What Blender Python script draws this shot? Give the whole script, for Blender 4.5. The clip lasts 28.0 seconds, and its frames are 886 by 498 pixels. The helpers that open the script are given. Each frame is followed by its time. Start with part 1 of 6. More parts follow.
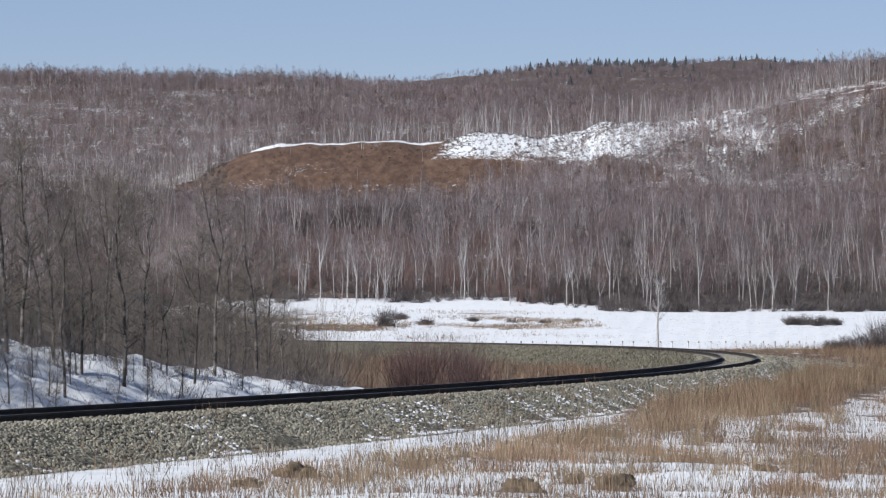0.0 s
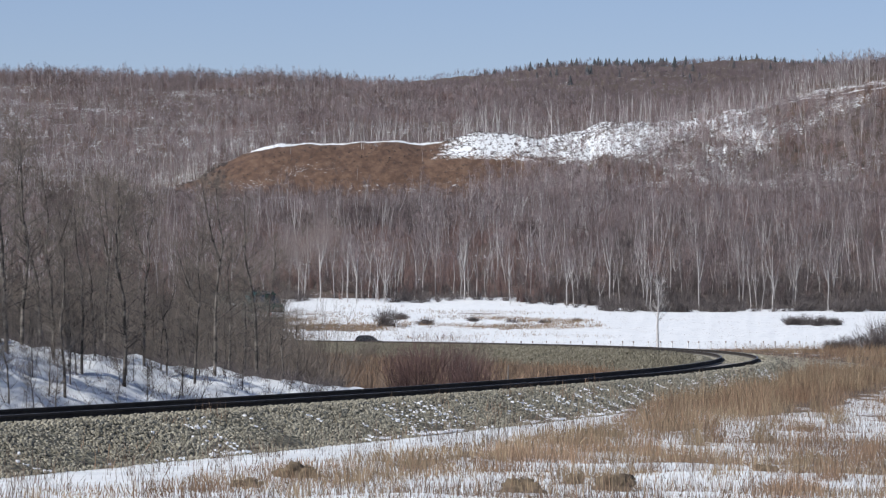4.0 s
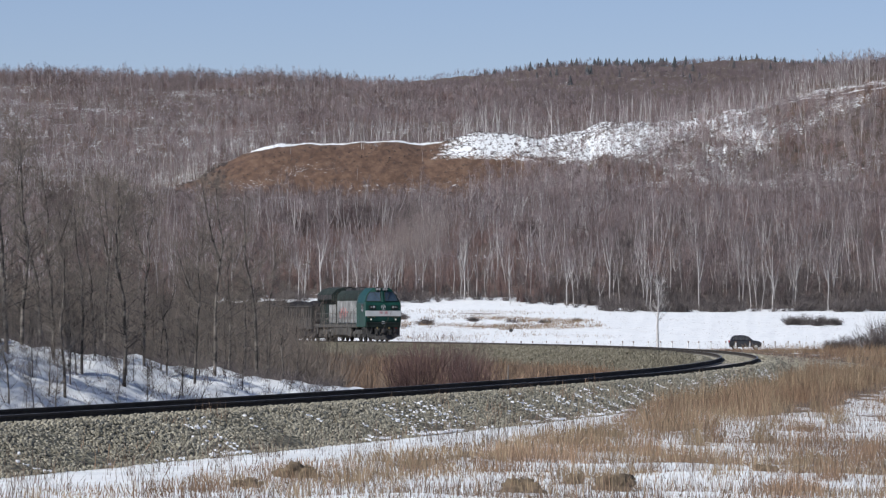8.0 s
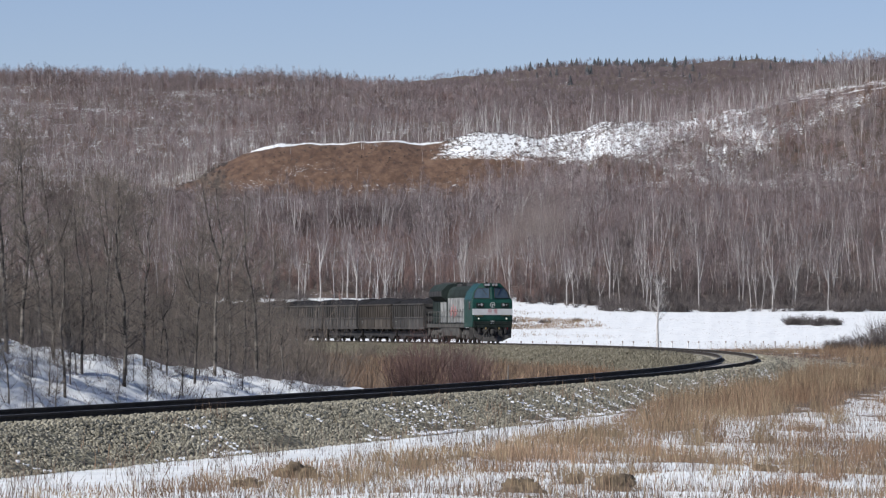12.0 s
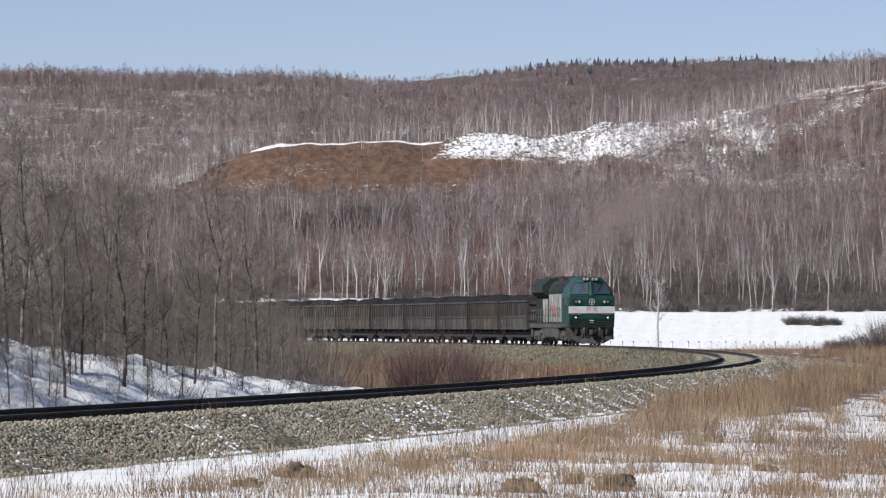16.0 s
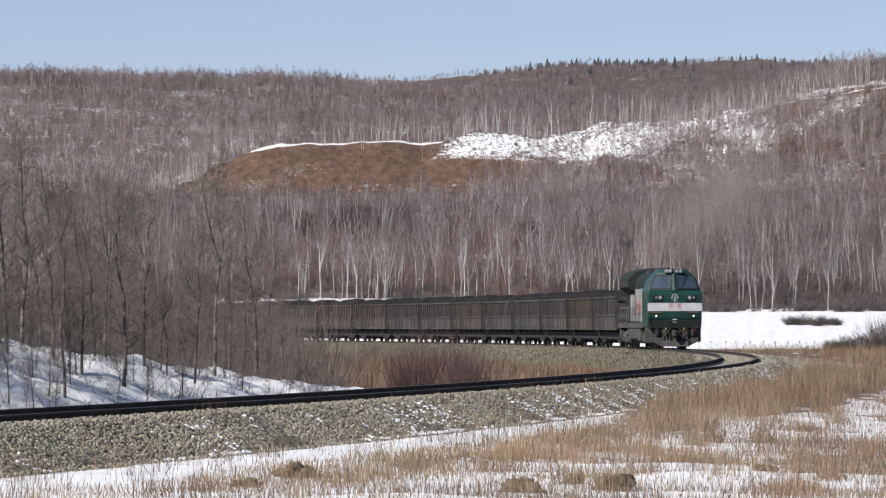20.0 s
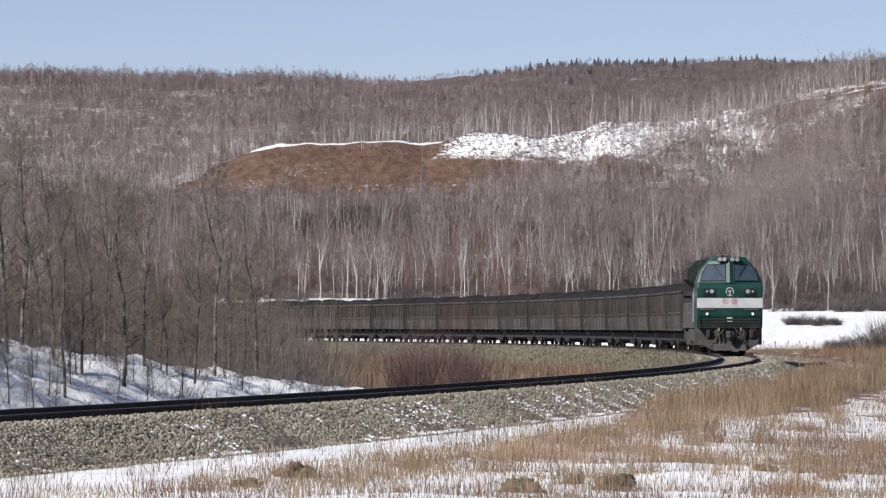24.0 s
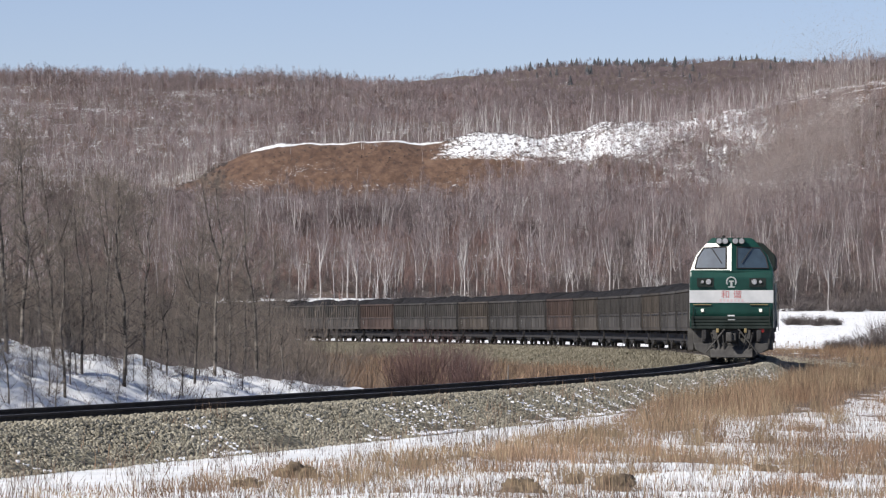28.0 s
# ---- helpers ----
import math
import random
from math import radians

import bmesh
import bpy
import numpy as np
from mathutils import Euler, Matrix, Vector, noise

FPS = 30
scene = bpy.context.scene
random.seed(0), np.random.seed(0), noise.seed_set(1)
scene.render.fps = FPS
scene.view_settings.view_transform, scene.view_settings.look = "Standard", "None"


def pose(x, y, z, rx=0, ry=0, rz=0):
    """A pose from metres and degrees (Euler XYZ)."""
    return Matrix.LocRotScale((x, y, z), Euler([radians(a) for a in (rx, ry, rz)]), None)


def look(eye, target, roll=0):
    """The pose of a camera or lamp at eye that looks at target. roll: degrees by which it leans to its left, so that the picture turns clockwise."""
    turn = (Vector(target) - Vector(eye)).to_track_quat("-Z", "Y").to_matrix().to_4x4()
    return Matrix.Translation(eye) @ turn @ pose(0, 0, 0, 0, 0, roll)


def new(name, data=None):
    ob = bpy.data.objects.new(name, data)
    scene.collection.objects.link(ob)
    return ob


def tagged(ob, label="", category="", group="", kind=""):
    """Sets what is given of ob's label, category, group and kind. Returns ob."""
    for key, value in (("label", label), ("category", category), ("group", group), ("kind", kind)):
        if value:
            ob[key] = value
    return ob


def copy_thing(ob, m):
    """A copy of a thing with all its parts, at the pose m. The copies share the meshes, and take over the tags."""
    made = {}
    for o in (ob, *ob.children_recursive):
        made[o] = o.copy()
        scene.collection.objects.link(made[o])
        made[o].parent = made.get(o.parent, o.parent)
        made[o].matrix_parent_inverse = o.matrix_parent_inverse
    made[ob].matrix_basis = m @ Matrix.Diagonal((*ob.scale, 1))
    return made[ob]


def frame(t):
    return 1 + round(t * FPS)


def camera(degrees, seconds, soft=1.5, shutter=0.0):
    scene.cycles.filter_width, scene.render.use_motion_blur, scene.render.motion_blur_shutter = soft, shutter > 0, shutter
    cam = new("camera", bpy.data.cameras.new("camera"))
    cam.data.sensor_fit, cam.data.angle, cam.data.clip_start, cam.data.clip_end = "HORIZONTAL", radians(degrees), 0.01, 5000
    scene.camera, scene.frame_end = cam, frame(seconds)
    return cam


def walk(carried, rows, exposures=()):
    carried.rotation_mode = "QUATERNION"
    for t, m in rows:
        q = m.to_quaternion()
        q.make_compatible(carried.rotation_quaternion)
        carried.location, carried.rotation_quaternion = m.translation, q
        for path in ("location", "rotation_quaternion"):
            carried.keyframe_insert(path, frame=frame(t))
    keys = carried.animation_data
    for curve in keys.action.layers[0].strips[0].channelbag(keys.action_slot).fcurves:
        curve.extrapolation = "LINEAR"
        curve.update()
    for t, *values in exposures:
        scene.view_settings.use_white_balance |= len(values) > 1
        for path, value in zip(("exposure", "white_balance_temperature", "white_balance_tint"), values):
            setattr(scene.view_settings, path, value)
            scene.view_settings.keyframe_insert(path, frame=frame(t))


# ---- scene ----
from math import atan2, cos, hypot, pi, sin

# ---------- camera: a long lens on a tripod beside the line, standing still ----------
EYE = (0.0, 0.0, 1.273)
cam = camera(10.184, 28.0, soft=1.25)
STAND = look(EYE, (0.0, 100.0, 1.273 + 100 * 0.015572))
walk(cam, [(0, STAND), (28.0, STAND)], exposures=[(0, 0.13, 6450, 11), (5, 0.13, 6450, 11), (12, 0.18, 6550, 11), (17, 0.34, 6840, 13), (22, 0.38, 6890, 13), (28.0, 0.40, 6890, 13)])

# ---------- daylight ----------
SUN_EL, SUN_BETA = radians(41), radians(36)
TO_SUN = Vector((-cos(SUN_BETA) * cos(SUN_EL), -sin(SUN_BETA) * cos(SUN_EL), sin(SUN_EL)))
world = bpy.data.worlds.new("sky")
scene.world = world
world.use_nodes = True
wt = world.node_tree
sky = wt.nodes.new("ShaderNodeTexSky")
sky.sky_type = "NISHITA"
sky.sun_disc = False
sky.sun_elevation = SUN_EL
sky.sun_rotation = atan2(TO_SUN.x, TO_SUN.y)
sky.altitude, sky.air_density, sky.dust_density, sky.ozone_density = 1500, 0.8, 0.7, 6.5
wt.nodes["Background"].inputs["Strength"].default_value = 0.10
tone = wt.nodes.new("ShaderNodeMix")
tone.data_type, tone.blend_type = "RGBA", "MULTIPLY"
tone.inputs[0].default_value = 1.0
tone.inputs[7].default_value = (1.09, 0.88, 0.832, 1)
wt.links.new(sky.outputs[0], tone.inputs[6])
wt.links.new(tone.outputs[2], wt.nodes["Background"].inputs["Color"])
sun = new("sun", bpy.data.lights.new("sun", "SUN"))
sun.data.energy, sun.data.angle, sun.data.color = 4.3, radians(0.53), (1.0, 0.975, 0.935)
sun.matrix_world = look(TO_SUN * 300, (0, 0, 0))


# ---------- materials ----------
def ramp(nt, fac, stops):
    r = nt.nodes.new("ShaderNodeValToRGB")
    e = r.color_ramp.elements
    while len(e) < len(stops):
        e.new(0.5)
    for k, (p, c) in zip(e, stops):
        k.position, k.color = p, (*c, 1)
    nt.links.new(fac, r.inputs[0])
    return r.outputs[0]


def noise_tex(nt, vec, scale, detail=6.0, rough=0.6):
    n = nt.nodes.new("ShaderNodeTexNoise")
    n.inputs["Scale"].default_value, n.inputs["Detail"].default_value, n.inputs["Roughness"].default_value = scale, detail, rough
    nt.links.new(vec, n.inputs["Vector"])
    return n.outputs["Fac"]


def mixed(nt, kind, fac, a, b):
    m = nt.nodes.new("ShaderNodeMix")
    m.data_type, m.blend_type = "RGBA", kind
    for sock, v in ((m.inputs[0], fac), (m.inputs[6], a), (m.inputs[7], b)):
        if isinstance(v, (int, float)):
            sock.default_value = v
        elif isinstance(v, tuple):
            sock.default_value = (*v, 1)
        else:
            nt.links.new(v, sock)
    return m.outputs[2]


def maths(nt, op, a, b=0.0, clamp=False):
    m = nt.nodes.new("ShaderNodeMath")
    m.operation, m.use_clamp = op, clamp
    for sock, v in zip(m.inputs, (a, b)):
        if isinstance(v, (int, float)):
            sock.default_value = v
        else:
            nt.links.new(v, sock)
    return m.outputs[0]


def start(name):
    m = bpy.data.materials.new(name)
    m.use_nodes = True
    nt = m.node_tree
    return m, nt, nt.nodes["Principled BSDF"]


def own_tone(nt, amount):
    """Every tree of a wood is a little paler, darker or redder than its neighbour."""
    a = nt.nodes.new("ShaderNodeAttribute")
    a.attribute_name = "tone"
    f = maths(nt, "ADD", maths(nt, "MULTIPLY", a.outputs["Fac"], 0.5), 0.5)
    return ramp(nt, f, ((0.0, (1 - 0.85 * amount, 1 - amount, 1 - 0.95 * amount)), (0.5, (1, 1, 1)), (1.0, (1 + amount, 1 + amount, 1 + 1.05 * amount))))


def paint(name, low, high, scale=4.0, rough=0.8, metal=0.0, bump=0.0, own=True, island=0.0, stain=0.35, stain_scale=0.6, coat=0.0, spec=0.5, stretch=None, random_tint=0.0, tone=0.0):
    """A surface that varies at two scales: fine grain from low to high, and broad stains."""
    m, nt, b = start(name)
    if own:
        vec = nt.nodes.new("ShaderNodeTexCoord").outputs["Object"]
    else:
        vec = nt.nodes.new("ShaderNodeNewGeometry").outputs["Position"]
    if stretch:
        mp = nt.nodes.new("ShaderNodeMapping")
        mp.inputs["Scale"].default_value = stretch
        nt.links.new(vec, mp.inputs["Vector"])
        vec = mp.outputs[0]
    n1 = noise_tex(nt, vec, scale)
    col = ramp(nt, n1, ((0.3, low), (0.72, high)))
    n2 = noise_tex(nt, vec, stain_scale, 4.0)
    shade = ramp(nt, n2, ((0.3, (1 - stain,) * 3), (0.7, (1 + stain * 0.3,) * 3)))
    col = mixed(nt, "MULTIPLY", 1.0, col, shade)
    if island:
        g = nt.nodes.new("ShaderNodeNewGeometry").outputs["Random Per Island"]
        col = mixed(nt, "MULTIPLY", 1.0, col, ramp(nt, g, ((0.0, (1 - island,) * 3), (1.0, (1 + island,) * 3))))
    if random_tint:
        g = nt.nodes.new("ShaderNodeObjectInfo").outputs["Random"]
        col = mixed(nt, "MULTIPLY", 1.0, col, ramp(nt, g, ((0.0, (1 - random_tint, 1 - random_tint, 1 - random_tint)), (1.0, (1 + random_tint,) * 3))))
    if tone:
        col = mixed(nt, "MULTIPLY", 1.0, col, own_tone(nt, tone))
    nt.links.new(col, b.inputs["Base Color"])
    b.inputs["Roughness"].default_value, b.inputs["Metallic"].default_value = rough, metal
    b.inputs["Specular IOR Level"].default_value = spec
    if coat:
        b.inputs["Coat Weight"].default_value, b.inputs["Coat Roughness"].default_value = coat, 0.24
    if bump:
        bp = nt.nodes.new("ShaderNodeBump")
        bp.inputs["Strength"].default_value, bp.inputs["Distance"].default_value = 1.0, bump
        nt.links.new(n1, bp.inputs["Height"])
        nt.links.new(bp.outputs[0], b.inputs["Normal"])
    return m


def ground_material():
    m, nt, b = start("snowy_ground")
    pos = nt.nodes.new("ShaderNodeNewGeometry").outputs["Position"]

    def attr(name):
        a = nt.nodes.new("ShaderNodeAttribute")
        a.attribute_name = name
        return a.outputs["Fac"]
    fine = noise_tex(nt, pos, 2.2, 8.0, 0.65)
    wide = noise_tex(nt, pos, 0.16, 6.0, 0.6)
    far = noise_tex(nt, pos, 0.035, 8.0, 0.7)
    earth = ramp(nt, fine, ((0.25, (0.058, 0.044, 0.036)), (0.55, (0.120, 0.093, 0.075)), (0.8, (0.19, 0.155, 0.128))))
    along = nt.nodes.new("ShaderNodeMapping")
    along.inputs["Scale"].default_value = (1.0, 0.2, 1.0)
    nt.links.new(pos, along.inputs["Vector"])
    rust = ramp(nt, noise_tex(nt, along.outputs[0], 0.3, 10.0, 0.75), ((0.34, (0.060, 0.038, 0.028)), (0.5, (0.120, 0.073, 0.048)), (0.68, (0.19, 0.125, 0.085))))
    soil = mixed(nt, "MIX", attr("rust"), earth, rust)
    white = ramp(nt, maths(nt, "ADD", maths(nt, "MULTIPLY", fine, 0.5), maths(nt, "MULTIPLY", noise_tex(nt, pos, 0.6, 6.0, 0.75), 0.5)), ((0.3, (0.58, 0.625, 0.655)), (0.58, (0.845, 0.875, 0.885))))
    mean = maths(nt, "ADD", maths(nt, "MULTIPLY", noise_tex(nt, pos, 0.9, 5.0, 0.65), 0.5), maths(nt, "ADD", maths(nt, "MULTIPLY", wide, 0.25), maths(nt, "MULTIPLY", far, 0.25)))
    drift = nt.nodes.new("ShaderNodeMapping")
    drift.inputs["Scale"].default_value = (1.0, 0.2, 1.0)
    nt.links.new(pos, drift.inputs["Vector"])
    grain = noise_tex(nt, drift.outputs[0], 1.5, 7.0, 0.7)
    mean = maths(nt, "ADD", maths(nt, "MULTIPLY", mean, 0.6), maths(nt, "MULTIPLY", grain, 0.4))
    edge = maths(nt, "SUBTRACT", attr("snow"), maths(nt, "MULTIPLY", maths(nt, "SUBTRACT", mean, 0.5), 3.4))
    cover = maths(nt, "MULTIPLY", maths(nt, "SUBTRACT", edge, 0.45), 9.0, clamp=True)
    col = mixed(nt, "MIX", cover, soil, white)
    nt.links.new(col, b.inputs["Base Color"])
    b.inputs["Roughness"].default_value = 0.75
    b.inputs["Specular IOR Level"].default_value = 0.25
    bp = nt.nodes.new("ShaderNodeBump")
    bp.inputs["Strength"].default_value, bp.inputs["Distance"].default_value = 0.8, 0.12
    nt.links.new(fine, bp.inputs["Height"])
    nt.links.new(bp.outputs[0], b.inputs["Normal"])
    return m


def stone_material(name, snowy):
    m, nt, b = start(name)
    geo = nt.nodes.new("ShaderNodeNewGeometry")
    pos = geo.outputs["Position"]
    if snowy:
        v = nt.nodes.new("ShaderNodeTexVoronoi")
        v.inputs["Scale"].default_value = 11.0
        nt.links.new(pos, v.inputs["Vector"])
        sep = nt.nodes.new("ShaderNodeSeparateColor")
        nt.links.new(v.outputs["Color"], sep.inputs[0])
        rnd, dist = sep.outputs[0], v.outputs["Distance"]
    else:
        rnd, dist = geo.outputs["Random Per Island"], None
    col = ramp(nt, rnd, ((0.0, (0.17, 0.16, 0.125)), (0.4, (0.265, 0.253, 0.20)), (0.75, (0.335, 0.32, 0.258)), (1.0, (0.44, 0.42, 0.345))))
    col = mixed(nt, "MULTIPLY", 1.0, col, ramp(nt, noise_tex(nt, pos, 0.35, 5.0), ((0.3, (0.78, 0.77, 0.74)), (0.7, (1.08, 1.07, 1.05)))))
    if dist is not None:
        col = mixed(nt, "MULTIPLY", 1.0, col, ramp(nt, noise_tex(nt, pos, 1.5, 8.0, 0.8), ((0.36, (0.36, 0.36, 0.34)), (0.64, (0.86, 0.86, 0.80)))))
        # Shade between the stones painted in: darker towards each cell's edge.
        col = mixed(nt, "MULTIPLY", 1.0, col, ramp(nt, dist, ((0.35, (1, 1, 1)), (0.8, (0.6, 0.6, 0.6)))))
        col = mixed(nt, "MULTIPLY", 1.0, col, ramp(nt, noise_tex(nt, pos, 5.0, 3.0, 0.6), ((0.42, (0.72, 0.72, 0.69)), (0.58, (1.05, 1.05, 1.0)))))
        bp = nt.nodes.new("ShaderNodeBump")
        bp.invert = True
        bp.inputs["Strength"].default_value, bp.inputs["Distance"].default_value = 1.0, 0.05
        nt.links.new(dist, bp.inputs["Height"])
        nt.links.new(bp.outputs[0], b.inputs["Normal"])
    nt.links.new(col, b.inputs["Base Color"])
    b.inputs["Roughness"].default_value = 0.9
    return m


def birch_material(name, white, scar, island, grain=(3.0, 3.0, 1.1), stops=(0.32, 0.5)):
    m, nt, b = start(name)
    geo = nt.nodes.new("ShaderNodeNewGeometry")
    mp = nt.nodes.new("ShaderNodeMapping")
    mp.inputs["Scale"].default_value = grain
    nt.links.new(geo.outputs["Position"], mp.inputs["Vector"])
    n = noise_tex(nt, mp.outputs[0], 1.6, 7.0, 0.7)
    col = ramp(nt, n, ((stops[0], scar), (stops[1], white), (0.8, white)))
    col = mixed(nt, "MULTIPLY", 1.0, col, ramp(nt, geo.outputs["Random Per Island"], ((0.0, (1 - island, 1 - island, 1 - island)), (1.0, (1.0, 1.0, 1.0)))))
    col = mixed(nt, "MULTIPLY", 1.0, col, own_tone(nt, 0.3))
    nt.links.new(col, b.inputs["Base Color"])
    b.inputs["Roughness"].default_value = 0.85
    return m


def glow(name, colour, strength):
    m, nt, b = start(name)
    b.inputs["Base Color"].default_value = (*colour, 1)
    b.inputs["Emission Color"].default_value = (*colour, 1)
    b.inputs["Emission Strength"].default_value = strength
    b.inputs["Roughness"].default_value = 0.25
    return m


def glass(name, tint, rough=0.04):
    m, nt, b = start(name)
    vec = nt.nodes.new("ShaderNodeTexCoord").outputs["Object"]
    n = noise_tex(nt, vec, 1.2, 4.0)
    nt.links.new(ramp(nt, n, ((0.3, tint), (0.75, tuple(min(1, c * 1.8) for c in tint)))), b.inputs["Base Color"])
    b.inputs["Roughness"].default_value = rough
    b.inputs["Specular IOR Level"].default_value = 0.9
    b.inputs["Coat Weight"].default_value = 1.0
    b.inputs["Coat Roughness"].default_value = rough
    return m


GROUND = ground_material()
EARTH = paint("matted_earth", (0.075, 0.056, 0.037), (0.22, 0.165, 0.105), 9.0, 0.95, bump=0.02)
SNOW = paint("old_snow", (0.72, 0.75, 0.80), (0.88, 0.89, 0.90), 3.0, 0.7, own=False, stain=0.1)
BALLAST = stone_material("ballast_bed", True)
STONE = stone_material("ballast_stone", False)
RAIL_SIDE = paint("rusty_rail_steel", (0.046, 0.041, 0.038), (0.088, 0.077, 0.068), 9.0, 0.95, 0.0, own=False, spec=0.1)
RAIL_TOP = paint("worn_rail_head", (0.16, 0.155, 0.15), (0.30, 0.29, 0.28), 9.0, 0.45, 0.8, own=False)
CONCRETE = paint("sleeper_concrete", (0.20, 0.19, 0.17), (0.36, 0.34, 0.31), 7.0, 0.9, own=False, random_tint=0.2)
BIRCH = birch_material("white_birch_bark", (0.64, 0.615, 0.59), (0.13, 0.11, 0.10), 0.55)
BIRCH_NEAR = birch_material("grey_young_bark", (0.27, 0.24, 0.21), (0.04, 0.035, 0.03), 0.6, (1.6, 1.6, 3.2), (0.44, 0.62))
# Greyed and lightened so that the woods' distance haze sits in the twig colour.
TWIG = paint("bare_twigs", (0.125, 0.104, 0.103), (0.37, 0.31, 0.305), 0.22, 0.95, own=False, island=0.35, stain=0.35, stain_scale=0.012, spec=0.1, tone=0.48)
DARK_BARK = paint("grey_aspen_bark", (0.12, 0.10, 0.092), (0.26, 0.22, 0.20), 0.5, 0.95, own=False, island=0.4, spec=0.1, tone=0.48)
TWIG_RED = paint("reddish_twigs", (0.125, 0.086, 0.078), (0.315, 0.22, 0.198), 0.22, 0.95, own=False, island=0.3, stain=0.3, stain_scale=0.012, spec=0.1, tone=0.48)
TWIG_NEAR = paint("grey_brown_twigs", (0.132, 0.113, 0.098), (0.27, 0.232, 0.20), 0.8, 0.95, own=False, island=0.3, spec=0.1)
WILLOW = paint("willow_twigs", (0.100, 0.066, 0.063), (0.185, 0.120, 0.112), 0.9, 0.9, own=False, island=0.35, spec=0.1)
WILLOW_DARK = paint("dark_willow_twigs", (0.055, 0.047, 0.044), (0.115, 0.100, 0.093), 0.6, 0.95, own=False, island=0.3, spec=0.1)
# Twigs of the farthest ridge, with aerial haze mixed in as purple-grey.
TWIG_HAZED = paint("hazed_twigs", (0.150, 0.122, 0.128), (0.29, 0.24, 0.25), 0.15, 0.95, own=False, island=0.2, stain=0.3, stain_scale=0.015, spec=0.1)
SHRUB = paint("dark_shrub_twigs", (0.098, 0.086, 0.083), (0.205, 0.180, 0.172), 0.6, 0.95, own=False, island=0.35, spec=0.1)
STRAW = paint("dry_golden_grass", (0.215, 0.160, 0.100), (0.42, 0.328, 0.22), 0.5, 0.9, own=False, island=0.4, stain=0.35, stain_scale=0.12, spec=0.15)
RUSSET = paint("russet_dry_weeds", (0.165, 0.104, 0.068), (0.37, 0.255, 0.172), 0.5, 0.9, own=False, island=0.4, stain=0.3, stain_scale=0.1, spec=0.15)
STALK = paint("grey_brown_stalks", (0.105, 0.078, 0.060), (0.235, 0.178, 0.138), 0.7, 0.9, own=False, island=0.4, spec=0.1)
OLIVE = paint("olive_grey_weeds", (0.155, 0.143, 0.108), (0.29, 0.27, 0.208), 0.7, 0.95, own=False, island=0.4, spec=0.1)
# Spruce needles paled towards blue-grey: the air's haze is put into the colour.
SPRUCE_HAZED = paint("hazed_spruce", (0.065, 0.075, 0.08), (0.12, 0.133, 0.14), 0.2, 0.95, own=False, island=0.3, spec=0.1)
GREEN = paint("green_engine_paint", (0.006, 0.043, 0.034), (0.010, 0.060, 0.047), 1.6, 0.5, coat=0.32, stain=0.3, stain_scale=0.9, spec=0.15)
GREEN_DULL = paint("sooty_green_paint", (0.016, 0.024, 0.022), (0.034, 0.048, 0.043), 1.8, 0.8, stain=0.5, stain_scale=0.7, spec=0.2)
BAND = paint("white_band_paint", (0.52, 0.545, 0.55), (0.66, 0.68, 0.68), 2.0, 0.35, stain=0.2)
PANEL = paint("pale_grey_panel", (0.21, 0.22, 0.22), (0.34, 0.35, 0.345), 1.2, 0.7, stain=0.45, spec=0.2)
SOOT = paint("sooty_roof", (0.020, 0.020, 0.021), (0.052, 0.052, 0.052), 2.0, 0.75)
GUNMETAL = paint("dirty_running_gear", (0.050, 0.050, 0.049), (0.125, 0.122, 0.115), 3.0, 0.85, bump=0.004, spec=0.2)
RAILING = paint("dirty_pale_railing", (0.09, 0.095, 0.09), (0.17, 0.17, 0.165), 3.0, 0.8)
BLACK = paint("black_rubber", (0.01, 0.01, 0.01), (0.025, 0.025, 0.025), 5.0, 0.7)
CHROME = paint("lamp_reflector", (0.30, 0.31, 0.32), (0.70, 0.71, 0.71), 22.0, 0.25, 0.4)
RED = paint("red_paint", (0.42, 0.02, 0.02), (0.6, 0.05, 0.04), 5.0, 0.5)
YELLOW = paint("yellow_paint", (0.24, 0.18, 0.08), (0.36, 0.28, 0.13), 5.0, 0.5)
PINK = paint("faded_red_lettering", (0.52, 0.16, 0.16), (0.62, 0.26, 0.25), 8.0, 0.5)
PALE_PINK = paint("faded_number_bars", (0.60, 0.47, 0.47), (0.68, 0.57, 0.57), 8.0, 0.5)
SILVER = paint("silver_emblem", (0.40, 0.44, 0.43), (0.55, 0.58, 0.57), 8.0, 0.4)
def wagon_paint(name, low, high):
    return paint(name, low, high, 1.6, 0.8, stain=0.45, spec=0.2, stain_scale=0.5, random_tint=0.2, stretch=(1, 1, 0.35))


WAGON = wagon_paint("grimy_wagon_steel", (0.044, 0.043, 0.042), (0.094, 0.090, 0.086))
WAGON_BROWN = wagon_paint("brown_wagon_steel", (0.050, 0.044, 0.039), (0.104, 0.092, 0.080))
WAGON_RUST = wagon_paint("rusty_wagon_steel", (0.056, 0.042, 0.038), (0.108, 0.080, 0.071))
WAGON_DARK = paint("black_wagon_frame", (0.016, 0.016, 0.019), (0.042, 0.042, 0.043), 2.0, 0.8)
COAL = paint("loaded_coal", (0.010, 0.010, 0.011), (0.030, 0.030, 0.032), 7.0, 0.9, bump=0.06, spec=0.15)
SCREEN = glass("windscreen_glass", (0.034, 0.052, 0.066), 0.035)
CAR_PAINT = paint("black_car_paint", (0.010, 0.010, 0.013), (0.02, 0.02, 0.024), 2.0, 0.3, coat=0.6)
CAR_GLASS = glass("car_glass", (0.02, 0.025, 0.03))
FEATHER = paint("black_feathers", (0.008, 0.008, 0.01), (0.03, 0.03, 0.035), 12.0, 0.5)
